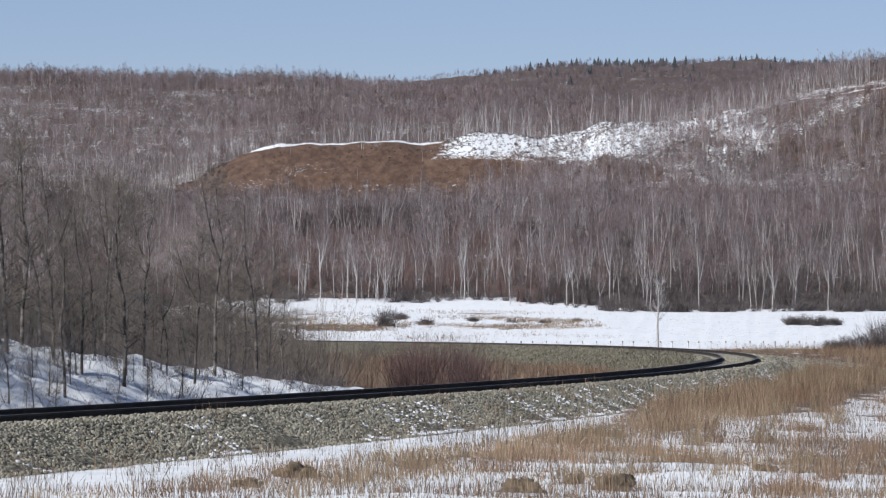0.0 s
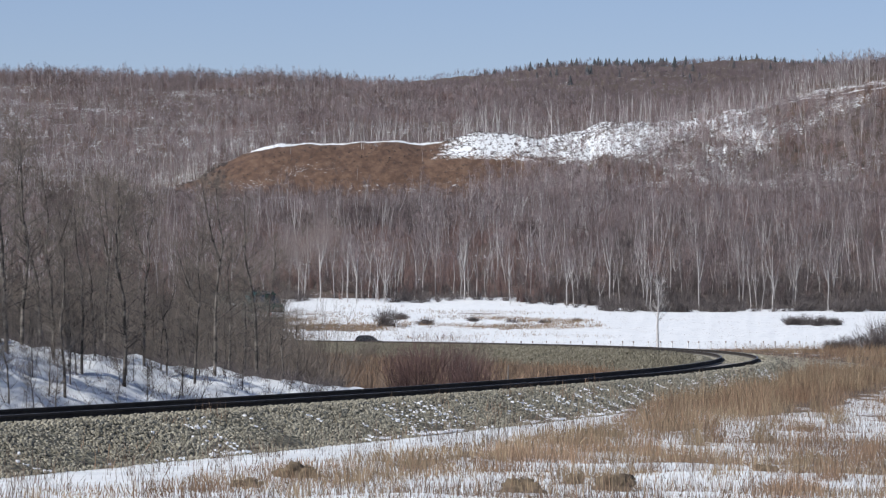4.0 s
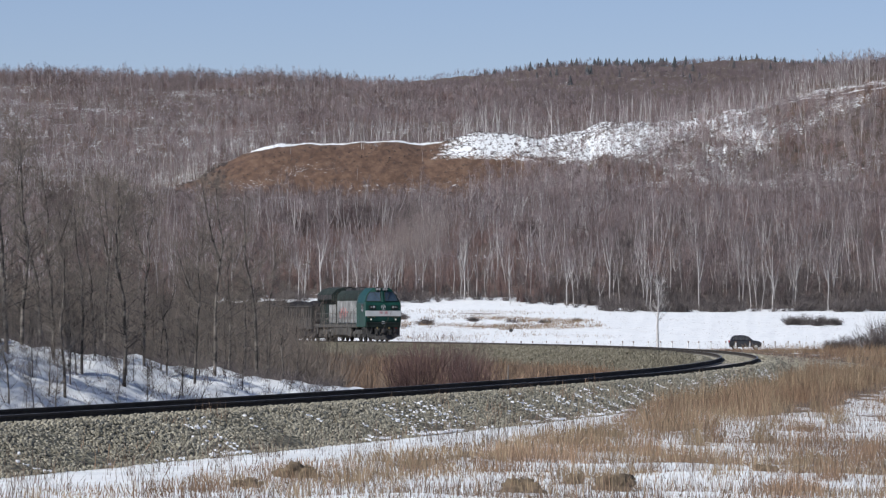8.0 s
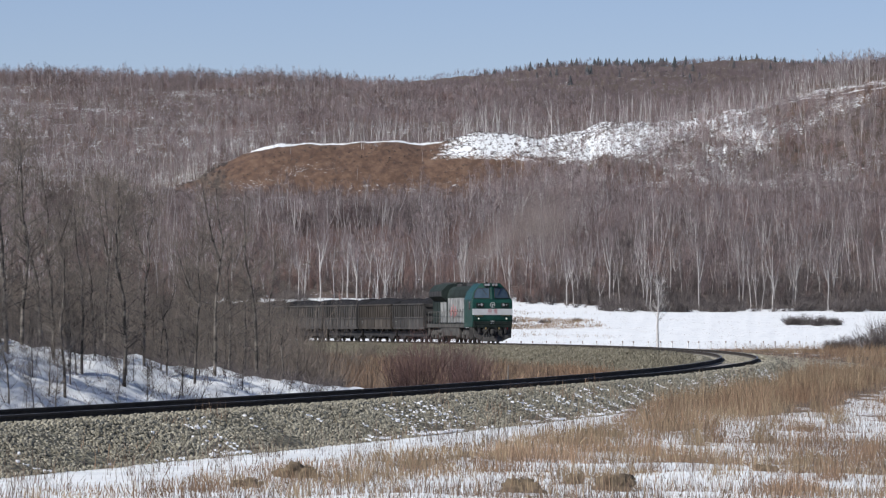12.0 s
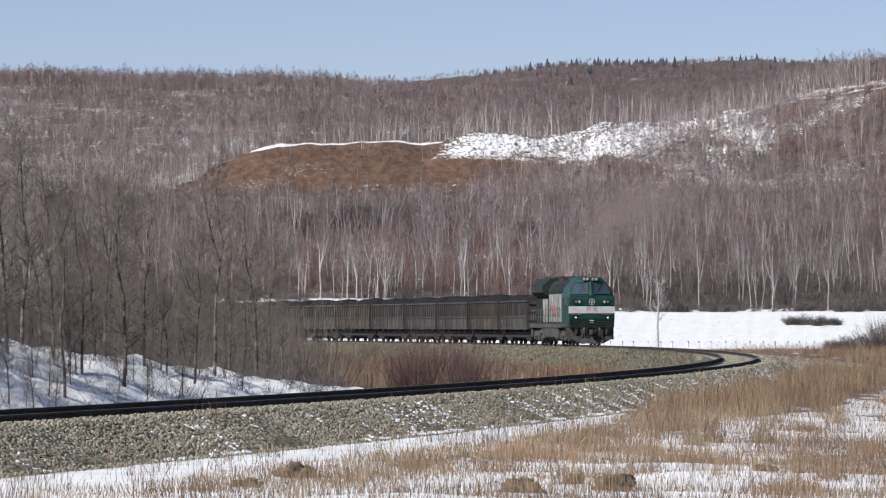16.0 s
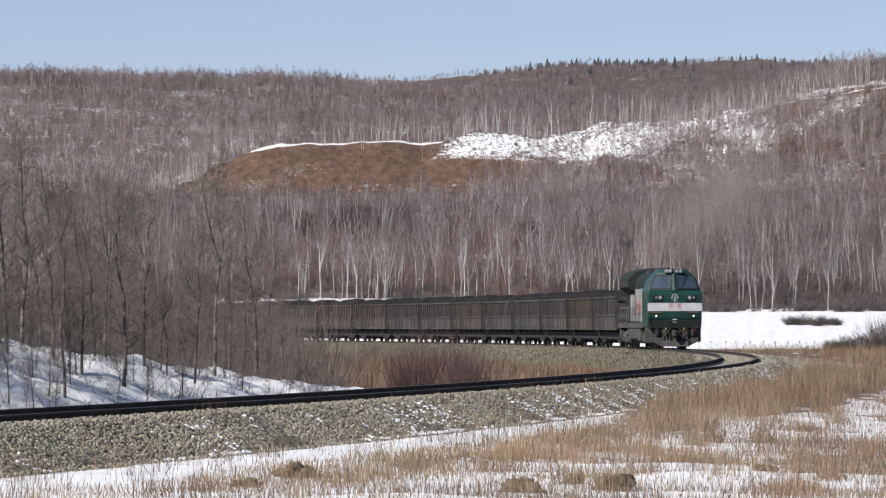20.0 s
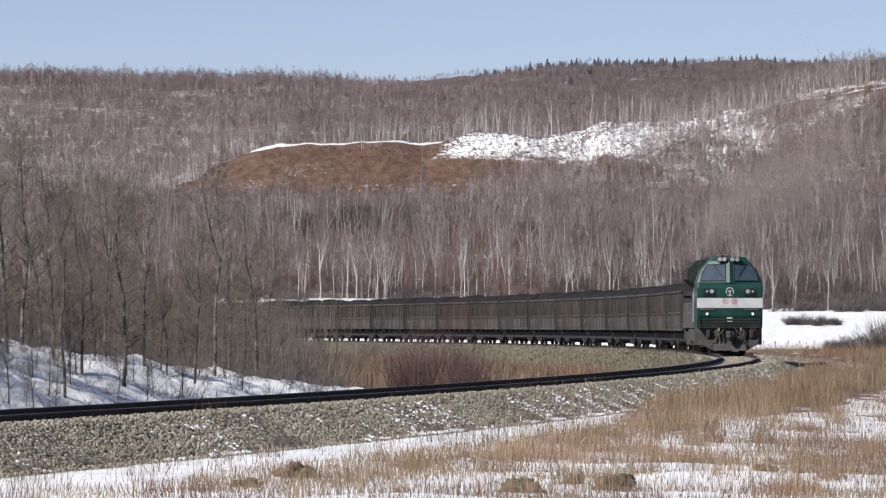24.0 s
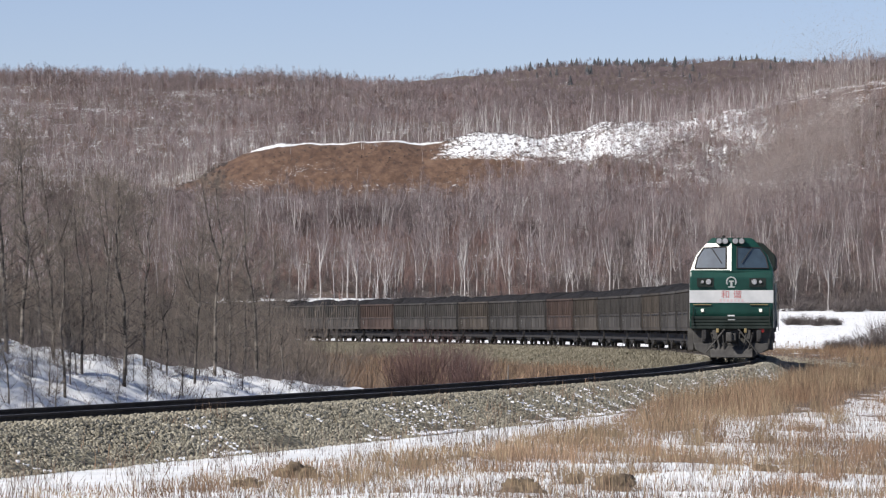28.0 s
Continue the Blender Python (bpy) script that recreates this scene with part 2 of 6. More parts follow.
POST_WHITE = paint("whitewashed_post", (0.62, 0.62, 0.60), (0.80, 0.80, 0.78), 5.0, 0.85, stain=0.3, random_tint=0.12)
POST_GREY = paint("weathered_post", (0.16, 0.145, 0.135), (0.34, 0.31, 0.29), 5.0, 0.9, stain=0.3, random_tint=0.3)
POST_RUST = paint("weathered_post_top", (0.16, 0.10, 0.08), (0.30, 0.20, 0.16), 5.0, 0.9)
ASPHALT = paint("asphalt", (0.04, 0.04, 0.04), (0.075, 0.073, 0.07), 3.0, 0.9, own=False)
HAZE = paint("exhaust_soot", (0.27, 0.225, 0.205), (0.44, 0.38, 0.355), 1.0, 1.0, spec=0.0, island=0.3)
LAMP_ON = glow("marker_lamp", (0.80, 0.83, 0.74), 0.2)


# ---------- mesh helpers ----------
def np_mesh(name, verts, faces, mats, index=None, smooth=False):
    """A mesh from an array of vertices and an array of triangles or quads."""
    me = bpy.data.meshes.new(name)
    faces = np.asarray(faces, dtype=np.int32)
    n, k = faces.shape
    me.vertices.add(len(verts))
    me.vertices.foreach_set("co", np.asarray(verts, dtype=np.float32).ravel())
    me.loops.add(n * k)
    me.loops.foreach_set("vertex_index", faces.ravel())
    me.polygons.add(n)
    me.polygons.foreach_set("loop_start", np.arange(0, n * k, k, dtype=np.int32))
    for mt in mats:
        me.materials.append(mt)
    if index is not None:
        me.polygons.foreach_set("material_index", np.asarray(index, dtype=np.int32))
    me.polygons.foreach_set("use_smooth", np.full(n, smooth))
    me.update(calc_edges=True)
    return me


def part(name, bm, material, parent, label=""):
    """Links a bmesh as ONE mesh object under a thing or a part."""
    me = bpy.data.meshes.new(name)
    bm.to_mesh(me)
    bm.free()
    me.materials.append(material)
    ob = new(name, me)
    ob.parent = parent
    return tagged(ob, label)


def shared(name, me, parent, m=None):
    ob = new(name, me)
    ob.parent = parent
    if m is not None:
        ob.matrix_basis = m
    return ob


def box(bm, x0, x1, y0, y1, z0, z1, bevel=0.0):
    r = bmesh.ops.create_cube(bm, size=1.0)
    vs = r["verts"]
    for v in vs:
        v.co = Vector(((x0 + x1) / 2 + v.co.x * (x1 - x0), (y0 + y1) / 2 + v.co.y * (y1 - y0), (z0 + z1) / 2 + v.co.z * (z1 - z0)))
    if bevel:
        es = list({e for v in vs for e in v.link_edges})
        bmesh.ops.bevel(bm, geom=es, offset=bevel, segments=2, affect="EDGES", profile=0.6)
    return bm


def rod(bm, a, b, r0, r1=None, n=8):
    a, b = Vector(a), Vector(b)
    d = b - a
    bmesh.ops.create_cone(bm, cap_ends=True, segments=n, radius1=r0, radius2=r0 if r1 is None else r1, depth=d.length,
                          matrix=Matrix.Translation((a + b) / 2) @ d.to_track_quat("Z", "Y").to_matrix().to_4x4())
    return bm


def prism(bm, outline, a0, a1, axis="y", bevel=0.0):
    """An outline in two axes drawn out along the third from a0 to a1."""
    def at(u, v, a):
        return (u, a, v) if axis == "y" else ((a, u, v) if axis == "x" else (u, v, a))
    lo = [bm.verts.new(at(u, v, a0)) for u, v in outline]
    hi = [bm.verts.new(at(u, v, a1)) for u, v in outline]
    n = len(outline)
    fs = [bm.faces.new(lo), bm.faces.new(hi[::-1])]
    fs += [bm.faces.new((lo[i], hi[i], hi[(i + 1) % n], lo[(i + 1) % n])) for i in range(n)]
    bmesh.ops.recalc_face_normals(bm, faces=fs)
    if bevel:
        bmesh.ops.bevel(bm, geom=list({e for f in fs for e in f.edges}), offset=bevel, segments=2, affect="EDGES", profile=0.6)
    return bm


def BM():
    return bmesh.new()


def smoothstep(a, b, x):
    t = np.clip((np.asarray(x, dtype=float) - a) / (b - a), 0, 1)
    return t * t * (3 - 2 * t)


# ---------- the line: a left-hand curve of about 800 m radius ----------
S_LINE = np.arange(-330.0, 900.0, 0.5)
KAPPA = (1.2585 + 0.157 * np.clip(S_LINE, -260, 330) / 200) / 1000 * (1 - smoothstep(330, 420, S_LINE)) * smoothstep(-330, -270, S_LINE)
HEAD = np.cumsum(KAPPA) * 0.5
HEAD -= np.interp(0, S_LINE, HEAD)
LINE_X = np.cumsum(-np.sin(HEAD)) * 0.5
LINE_Y = np.cumsum(np.cos(HEAD)) * 0.5
LINE_X += 13.8218 - np.interp(0, S_LINE, LINE_X)
LINE_Y += 256.158 - np.interp(0, S_LINE, LINE_Y)


def on_line(s, off=0.0):
    """A point of the line s metres along it, off metres to its outer side, and the heading there."""
    th = np.interp(s, S_LINE, HEAD)
    return np.interp(s, S_LINE, LINE_X) + off * np.cos(th), np.interp(s, S_LINE, LINE_Y) + off * np.sin(th), th


def beside(x, y):
    """How far a place lies to the outer side of the line."""
    return (x - np.interp(y, LINE_Y, LINE_X)) * np.cos(np.interp(y, LINE_Y, HEAD))


def waves(x, y, size, seed):
    """Smooth uneven ground, about -1 to 1."""
    rng = np.random.RandomState(seed)
    out = 0.0
    for k in range(7):
        a, ph, q = rng.uniform(0, 2 * pi), rng.uniform(0, 2 * pi), size * rng.uniform(0.5, 1.7)
        out = out + np.sin((x * cos(a) + y * sin(a)) * 2 * pi / q + ph)
    return out / 3.6


def crest(x):
    """Height of the shoulder of the hill, along its rim."""
    return np.interp(x, (-128, -104, -96, -80, -70, -55, -21, -8, -3, 13.5, 30, 41, 59, 67.5, 92, 113, 124, 142, 186, 260),
                     (55, 62, 67.5, 75, 77.3, 78, 79.3, 77.8, 78.4, 82.6, 82, 80.9, 83, 86.8, 86.5, 88.8, 92, 95.4, 102.6, 112))


def height(x, y):
    """The ground's height."""
    x, y = np.asarray(x, dtype=float), np.asarray(y, dtype=float)
    o = beside(x, y)
    outer = np.interp(y, (-80, 0, 40, 85, 110, 150, 250, 300, 350, 450, 600, 690), (-0.4, -0.4, -0.72, -0.88, -0.88, -0.72, -0.45, -0.28, -0.4, -1.3, -2.3, -2.3))
    outer = outer + (0.05 * waves(x, y, 9, 3) + 0.025 * waves(x, y, 2.5, 2)) * smoothstep(4, 7, o)
    w = smoothstep(4, 9, o)
    outer = np.where(o < 2.4, -0.8, -0.70 * (1 - w) + w * outer)
    top = np.interp(y, (20, 60, 94, 109, 123, 136, 150), (1.15, 1.12, 1.0, 0.46, -0.2, -0.9, -1.6))
    run = np.interp(y, (125, 150), (4.1, 2.4))
    foot = np.interp(y, (128, 155), (-0.6, -1.0))
    t = np.clip((-o - 2.7) / run, 0, 1)
    inner = foot + (top - foot) * t * (1.25 - 0.25 * t) + (0.06 * waves(x, y, 5, 4) + 0.04 * waves(x, y, 2.2, 7) + 0.075 * waves(x, y, 1.1, 22) + 0.05 * waves(x, y, 0.65, 24)) * smoothstep(2.8, 4.2, -o)
    inner = inner + 0.012 * np.clip(y - 200, 0, 300) * smoothstep(25, 60, -o)
    near = np.where(o > 0, outer, inner)
    base = np.interp(y, (560, 690, 760, 900, 1000, 1115, 1500, 1800, 1900, 1955, 2100, 2500, 2900, 3100, 3400, 4000, 4600, 4750, 5000),
                     (-2.2, -2.3, -1.3, 4.1, 10.5, 19.5, 33, 41, 45, 51, 57, 98, 136, 137, 126, 170, 236, 238, 215))
    calm = 1 - 0.9 * smoothstep(1960, 2060, y) * (1 - smoothstep(2130, 2300, y))
    base = base + calm * smoothstep(820, 1300, y) * (1.6 * waves(x, y, 90, 5) + 0.7 * waves(x, y, 33, 6)) * np.interp(y, (900, 2800), (0.6, 1.5))
    base = base + smoothstep(2400, 2900, y) * (1 - smoothstep(3000, 3300, y)) * np.interp(x, (-280, -60, 40, 150, 280), (8, 3, -6, -18, -13))
    base = base + smoothstep(3900, 4500, y) * np.interp(x, (-300, -30, 60, 113, 260, 420), (-45, -9, 1, 6, 9, 8))
    rise = smoothstep(1955, 2092, y) * (1 - smoothstep(2110, 2650, y))
    base = base + (crest(x) + 0.4 * waves(x, 0.2 * y, 26, 19) + 0.4 * waves(x, 0.2 * y, 7, 20) + 0.2 * waves(x, 0.2 * y, 2.5, 48) - 57) * rise * smoothstep(-140, -110, x)
    base = base - 11 * smoothstep(2112, 2140, y) * (1 - smoothstep(2190, 2360, y)) * smoothstep(-115, -80, x) * (1 - smoothstep(115, 165, x))
    base = base + 2 * smoothstep(130, 195, x) * smoothstep(2115, 2190, y) * (1 - smoothstep(2350, 2700, y))
    base = base + (0.14 * waves(x, y, 5, 44) + 0.07 * waves(x, y, 2.4, 45)) * smoothstep(705, 720, y) * (1 - smoothstep(870, 900, y))
    return np.where(y < 560, near, np.where(y > 690, base, near + (base - near) * smoothstep(560, 690, y)))


def wood_edge(x):
    """Where the field ends and the wood begins."""
    return np.interp(x, (-52, -38, 8, 32), (892, 924, 926, 892)) + 7 * waves(x, 0 * x, 19, 26) + 3 * waves(x, 0 * x, 6, 47)


def snow_at(x, y):
    """How much snow lies: below 0 bare, above 1 closed."""
    o = beside(x, y)
    outer = np.interp(o, (2.0, 2.5, 2.8, 3.9, 4.7, 5.9, 6.9, 40), (0.1, 0.6, 1.4, 1.35, 0.8, 0.8, 1.12, 1.12)) + 0.30 * waves(x, 0.3 * y, 6, 8) + 0.25 * waves(x, 0.22 * y, 2.1, 16)
    outer = outer - smoothstep(150, 230, y) * 0.85 - 1.2 * smoothstep(108, 124, y) * (1 - smoothstep(4, 7, o))
    inner = np.where(y < 150, 1.0 + 0.25 * waves(x, y, 2.0, 23) + 0.15 * waves(x, y, 0.8, 25) - 1.0 * smoothstep(112, 134, y), 0.12 + 0.1 * waves(x, y, 20, 9))
    outer = outer - 0.25 * smoothstep(5.0, 5.6, o) * (1 - smoothstep(8.0, 9.0, o)) * smoothstep(64, 72, y)
    near = np.where(o > 0, outer, inner)
    field = 1.4 - 0.95 * smoothstep(0.0, 0.8, waves(x, y * 0.5, 22, 10) + 0.6 - np.abs(y - 836) / 45) * (1 - smoothstep(10, 30, x))
    wood = np.where(y < 2150, 0.26 + 0.08 * smoothstep(1300, 1900, y), 0.33 + 0.05 * (1 - smoothstep(-110, -40, x)) * (1 - smoothstep(2600, 2900, y))) + np.where(y < 2150, 0.08 + 0.12 * smoothstep(1500, 1900, y), 0.08) * waves(x, y, 70, 11)
    patch = smoothstep(-9, 9, x + 4 * waves(x, y, 9, 27)) * (1 - 0.25 * smoothstep(50, 90, x) - 0.75 * smoothstep(122, 142, x)) * smoothstep(2024, 2052, y + 0.2 * np.clip(x, 0, 40) + 0.12 * np.clip(x - 40, 0, 30) + 5 * waves(x, y, 16, 14)) * (1 - smoothstep(2150, 2200, y))
    rim = smoothstep(2087, 2091, y) * (1 - np.where(x > 100, smoothstep(2094, 2097, y), smoothstep(2106, 2112, y))) * smoothstep(-84, -76, x) * (1 - smoothstep(8, 20, x) + smoothstep(112, 122, x))
    face = smoothstep(1940, 1965, y) * (1 - smoothstep(2086, 2092, y))
    wood = wood - 0.06 * smoothstep(3200, 3500, y)
    wood = wood + (0.20 - 0.10 * smoothstep(125, 145, x)) * smoothstep(45, 90, x) * smoothstep(1940, 1970, y) * (1 - smoothstep(2110, 2130, y))
    wood = wood - 0.22 * face * (1 - patch) + (0.26 + 0.14 * waves(x, 0.5 * y, 6, 15)) * patch + (0.95 + 0.75 * waves(x, y, 7, 18)) * rim + 0.22 * face * smoothstep(0.1, 0.7, waves(x, y, 24, 12)) * (1 - smoothstep(1985, 2010, y)) + 0.5 * (np.exp(-((x + 33) / 17) ** 2 - ((y - 1996) / 8) ** 2) + np.exp(-((x - 6) / 10) ** 2 - ((y - 2000) / 7) ** 2)) * smoothstep(-0.1, 0.5, waves(x, y, 5, 13))
    far = np.where(y < wood_edge(x) + 12, field, wood)
    return np.where(y < 500, near, far)


def rust_at(x, y):
    return smoothstep(1930, 1960, y) * (1 - smoothstep(2120, 2160, y)) * smoothstep(-130, -105, x) * (1 - smoothstep(30, 62, x) + smoothstep(136, 146, x) * smoothstep(2055, 2066, y))


# ---------- ground: one sheet to the horizon ----------
def build_ground():
    ys = np.concatenate([np.arange(-80, 48, 4.0), np.arange(48, 140, 0.4), np.arange(140, 160, 0.8), np.arange(160, 340, 2.0), np.arange(340, 700, 6.0), np.arange(700, 930, 4.0),
                         np.arange(930, 1940, 12.0), np.arange(1940, 2130, 2.5), np.arange(2130, 3100, 20.0), np.arange(3100, 4950, 40.0), [4990.0]])
    c = np.concatenate([[-40, -20, -9, -5, -3, -2, -1.5], np.linspace(-1.2, 1.2, 260), [1.5, 2, 3, 5, 9, 20, 40]])
    half = np.maximum(14.0, 0.093 * ys)
    X = half[:, None] * c[None, :]
    Y = np.repeat(ys[:, None], len(c), 1)
    Z = height(X, Y)
    V = np.stack([X, Y, Z], -1).reshape(-1, 3)
    r, k = len(ys), len(c)
    i = (np.arange(r - 1)[:, None] * k + np.arange(k - 1)[None, :]).ravel()
    me = np_mesh("ground", V, np.stack([i, i + 1, i + k + 1, i + k], 1), [GROUND], smooth=True)
    for name, fn in (("snow", snow_at), ("rust", rust_at)):
        a = me.attributes.new(name, "FLOAT", "POINT")
        a.data.foreach_set("value", fn(X, Y).astype(np.float32).ravel())
    tagged(new("ground", me), "snow-patched ground with dry grass rising to wooded hills", "ground", kind="structure")


build_ground()


# ---------- ballast bed, rails and sleepers ----------
def sweep(name, s, profile, mats, smooth=True, index=None):
    """A profile of (offset, height) pairs swept along the line; profile may change with s."""
    px = np.array([[p[0] for p in profile(v)] for v in s])
    pz = np.array([[p[1] for p in profile(v)] for v in s])
    x, y, th = on_line(s)
    V = np.stack([x[:, None] + px * np.cos(th)[:, None], y[:, None] + px * np.sin(th)[:, None], pz], -1)
    n, k = px.shape
    i = (np.arange(n - 1)[:, None] * k + np.arange(k - 1)[None, :])
    F = np.stack([i, i + 1, i + k + 1, i + k], -1)
    idx = np.repeat(np.asarray(index)[None, :], n - 1, 0).ravel() if index is not None else None
    return np_mesh(name, V.reshape(-1, 3), F.reshape(-1, 4), mats, idx, smooth)


def bed(s):
    t = float(smoothstep(-110, -85, s))
    bump = 0.03 * sin(s * 1.7) + 0.03 * sin(s * 0.53 + 1)
    return [(-3.6 - 1.6 * t, -0.75 - 0.85 * t), (-3.0 - 1.3 * t, -0.62 - 0.72 * t), (-2.6, -0.52), (-1.95, -0.16), (-1.28, -0.12), (-1.05, -0.19), (0, -0.20), (1.05, -0.19), (1.28, -0.105), (1.55, -0.13 + bump * 0.2),
            (1.95, -0.34 + bump * 0.5), (2.3, -0.51 + bump * 0.5), (2.65 + bump * 3, -0.68), (3.0, -0.82)]


S_BED = np.arange(-300.0, 640.0, 0.8)
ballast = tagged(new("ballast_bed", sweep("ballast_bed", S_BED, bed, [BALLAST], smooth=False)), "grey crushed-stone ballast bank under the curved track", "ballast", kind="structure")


def stone_shapes(rng, n):
    """A few angular stones of about unit size."""
    out = []
    for _ in range(n):
        v = np.array([(-1, 0, -.6), (1, 0, -.6), (0, -1, -.5), (0, 1, -.5), (-.6, -.5, .5), (.6, -.5, .6), (.5, .6, .5), (-.5, .6, .6)]) * 0.5
        v = v * rng.uniform(0.65, 1.25, v.shape)
        f = np.array([(0, 4, 2), (2, 4, 5), (2, 5, 1), (1, 5, 6), (1, 6, 3), (3, 6, 7), (3, 7, 0), (0, 7, 4), (4, 7, 6), (4, 6, 5)])
        out.append((v, f))
    return out


def scatter(shapes, pos, size, yaw, which, tilt=None):
    """Copies of small shapes joined into one array of vertices and triangles."""
    VV, FF, base = [], [], 0
    for k, (v, f) in enumerate(shapes):
        m = np.nonzero(which == k)[0]
        if not len(m):
            continue
        c, s = np.cos(yaw[m]), np.sin(yaw[m])
        sz = size[m]
        if sz.ndim == 1:
            sz = np.stack([sz, sz, sz], 1)
        lx, ly, lz = v[None, :, 0] * sz[:, :1], v[None, :, 1] * sz[:, 1:2], v[None, :, 2] * sz[:, 2:]
        x, y, z = lx * c[:, None] - ly * s[:, None], lx * s[:, None] + ly * c[:, None], lz
        if tilt is not None:
            x = x + tilt[m, :1] * z
            y = y + tilt[m, 1:] * z
        P = np.stack([x + pos[m, 0:1], y + pos[m, 1:2], z + pos[m, 2:3]], -1)
        VV.append(P.reshape(-1, 3))
        FF.append((f[None] + (np.arange(len(m)) * len(v))[:, None, None] + base).reshape(-1, f.shape[1]))
        base += len(m) * len(v)
    return np.concatenate(VV), np.concatenate(FF)


def build_stones():
    rng = np.random.RandomState(11)
    pos, size = [], []
    for s0, s1, per, lo, hi in ((-212, -165, 700, 0.030, 0.064), (-165, -110, 460, 0.036, 0.074), (-110, -40, 150, 0.06, 0.12), (-40, 40, 50, 0.09, 0.16)):
        n = int((s1 - s0) * per)
        s = rng.uniform(s0, s1, n)
        o = 1.15 + 1.75 * rng.uniform(0, 1, n) ** 0.9
        x, y, th = on_line(s, o)
        z = np.interp(o, (1.28, 1.55, 1.95, 2.3, 2.65, 3.2), (-0.105, -0.13, -0.34, -0.51, -0.68, -0.70)) + rng.uniform(-0.01, 0.03, n)
        keep = rng.uniform(0, 1, n) < np.interp(o, (1.5, 2.45, 2.7, 2.9), (1, 1, 0.5, 0.12))
        pos.append(np.stack([x, y, z], 1)[keep])
        size.append(rng.uniform(lo, hi, keep.sum()) * np.where(rng.uniform(0, 1, keep.sum()) < 0.05, 1.6, 1.0))
    # crib stones between the rails in the bend
    n = 5000
    s, o = rng.uniform(-60, 60, n), rng.uniform(-1.05, 1.05, n)
    x, y, th = on_line(s, o)
    pos.append(np.stack([x, y, np.full(n, -0.185)], 1))
    size.append(rng.uniform(0.07, 0.14, n))
    # gravel spread beyond the foot of the bank at the bend
    n = 7000
    x, y, th = on_line(rng.uniform(-75, 60, n), 2.7 + 4.0 * rng.uniform(0, 1, n) ** 1.3)
    pos.append(np.stack([x, y, height(x, y)], 1))
    size.append(rng.uniform(0.06, 0.13, n))
    # coarse stones on the far slope
    n = 16000
    s, o = rng.uniform(-50, 215, n), rng.uniform(-4.7, -1.5, n)
    x, y, th = on_line(s, o)
    pos.append(np.stack([x, y, np.interp(o, (-5.2, -4.3, -2.6, -1.95, -1.28), (-1.55, -1.30, -0.50, -0.14, -0.10))], 1))
    size.append(rng.uniform(0.04, 0.085, n))
    pos, size = np.concatenate(pos), np.concatenate(size)
    n = len(pos)
    V, F = scatter(stone_shapes(rng, 6), pos, size, rng.uniform(0, 6.3, n), rng.randint(0, 6, n))
    ob = new("ballast_stones", np_mesh("ballast_stones", V, F, [STONE]))
    tagged(ob, "angular grey-tan crushed stones covering the bank", "gravel", kind="stuff")


build_stones()


def build_flecks():
    rng = np.random.RandomState(13)
    n = 7500
    s = -85 - 125 * rng.uniform(0, 1, n) ** 1.25
    o = 2.85 - 1.2 * rng.uniform(0, 1, n) ** 2.4
    x, y, th = on_line(s, o)
    keep = waves(x, y, 3.0, 14) + 0.7 * waves(x, y, 0.9, 15) > 0.3 + 0.7 * smoothstep(165, 195, -s)
    x, y, o = x[keep], y[keep], o[keep]
    z = np.interp(o, (1.28, 1.55, 1.95, 2.3, 2.65, 3.2), (-0.105, -0.13, -0.34, -0.51, -0.68, -0.70)) + 0.03
    n = len(x)
    size = np.stack([rng.uniform(0.04, 0.12, n), rng.uniform(0.025, 0.045, n), rng.uniform(0.045, 0.08, n)], 1)
    V, F = scatter(stone_shapes(rng, 5), np.stack([x, y, z], 1), size, rng.normal(0.2, 0.5, n), rng.randint(0, 5, n), np.stack([np.zeros(n), np.zeros(n)], 1))
    tagged(new("snow_remnants", np_mesh("snow_remnants", V, F, [SNOW])), "thawing snow remnants between the ballast stones", "snow", kind="stuff")


build_flecks()

RAIL = [(-0.073, -0.176), (-0.073, -0.164), (-0.012, -0.145), (-0.010, -0.05), (-0.036, -0.036), (-0.036, -0.004), (-0.030, 0.0), (0.030, 0.0), (0.036, -0.004), (0.036, -0.036), (0.010, -0.05), (0.012, -0.145), (0.073, -0.164), (0.073, -0.176)]
S_RAIL = np.arange(-300.0, 640.0, 1.0)
track = tagged(new("railway_track"), "curved single-track railway line on concrete sleepers", "railway track", kind="structure")
for side in (-0.7535, 0.7535):
    me = sweep("rail", S_RAIL, lambda v, q=side: [(q + a, b) for a, b in RAIL], [RAIL_SIDE, RAIL_TOP], smooth=False, index=[0, 0, 0, 0, 0, 0, 1, 0, 0, 0, 0, 0, 0])
    shared("rail", me, track)


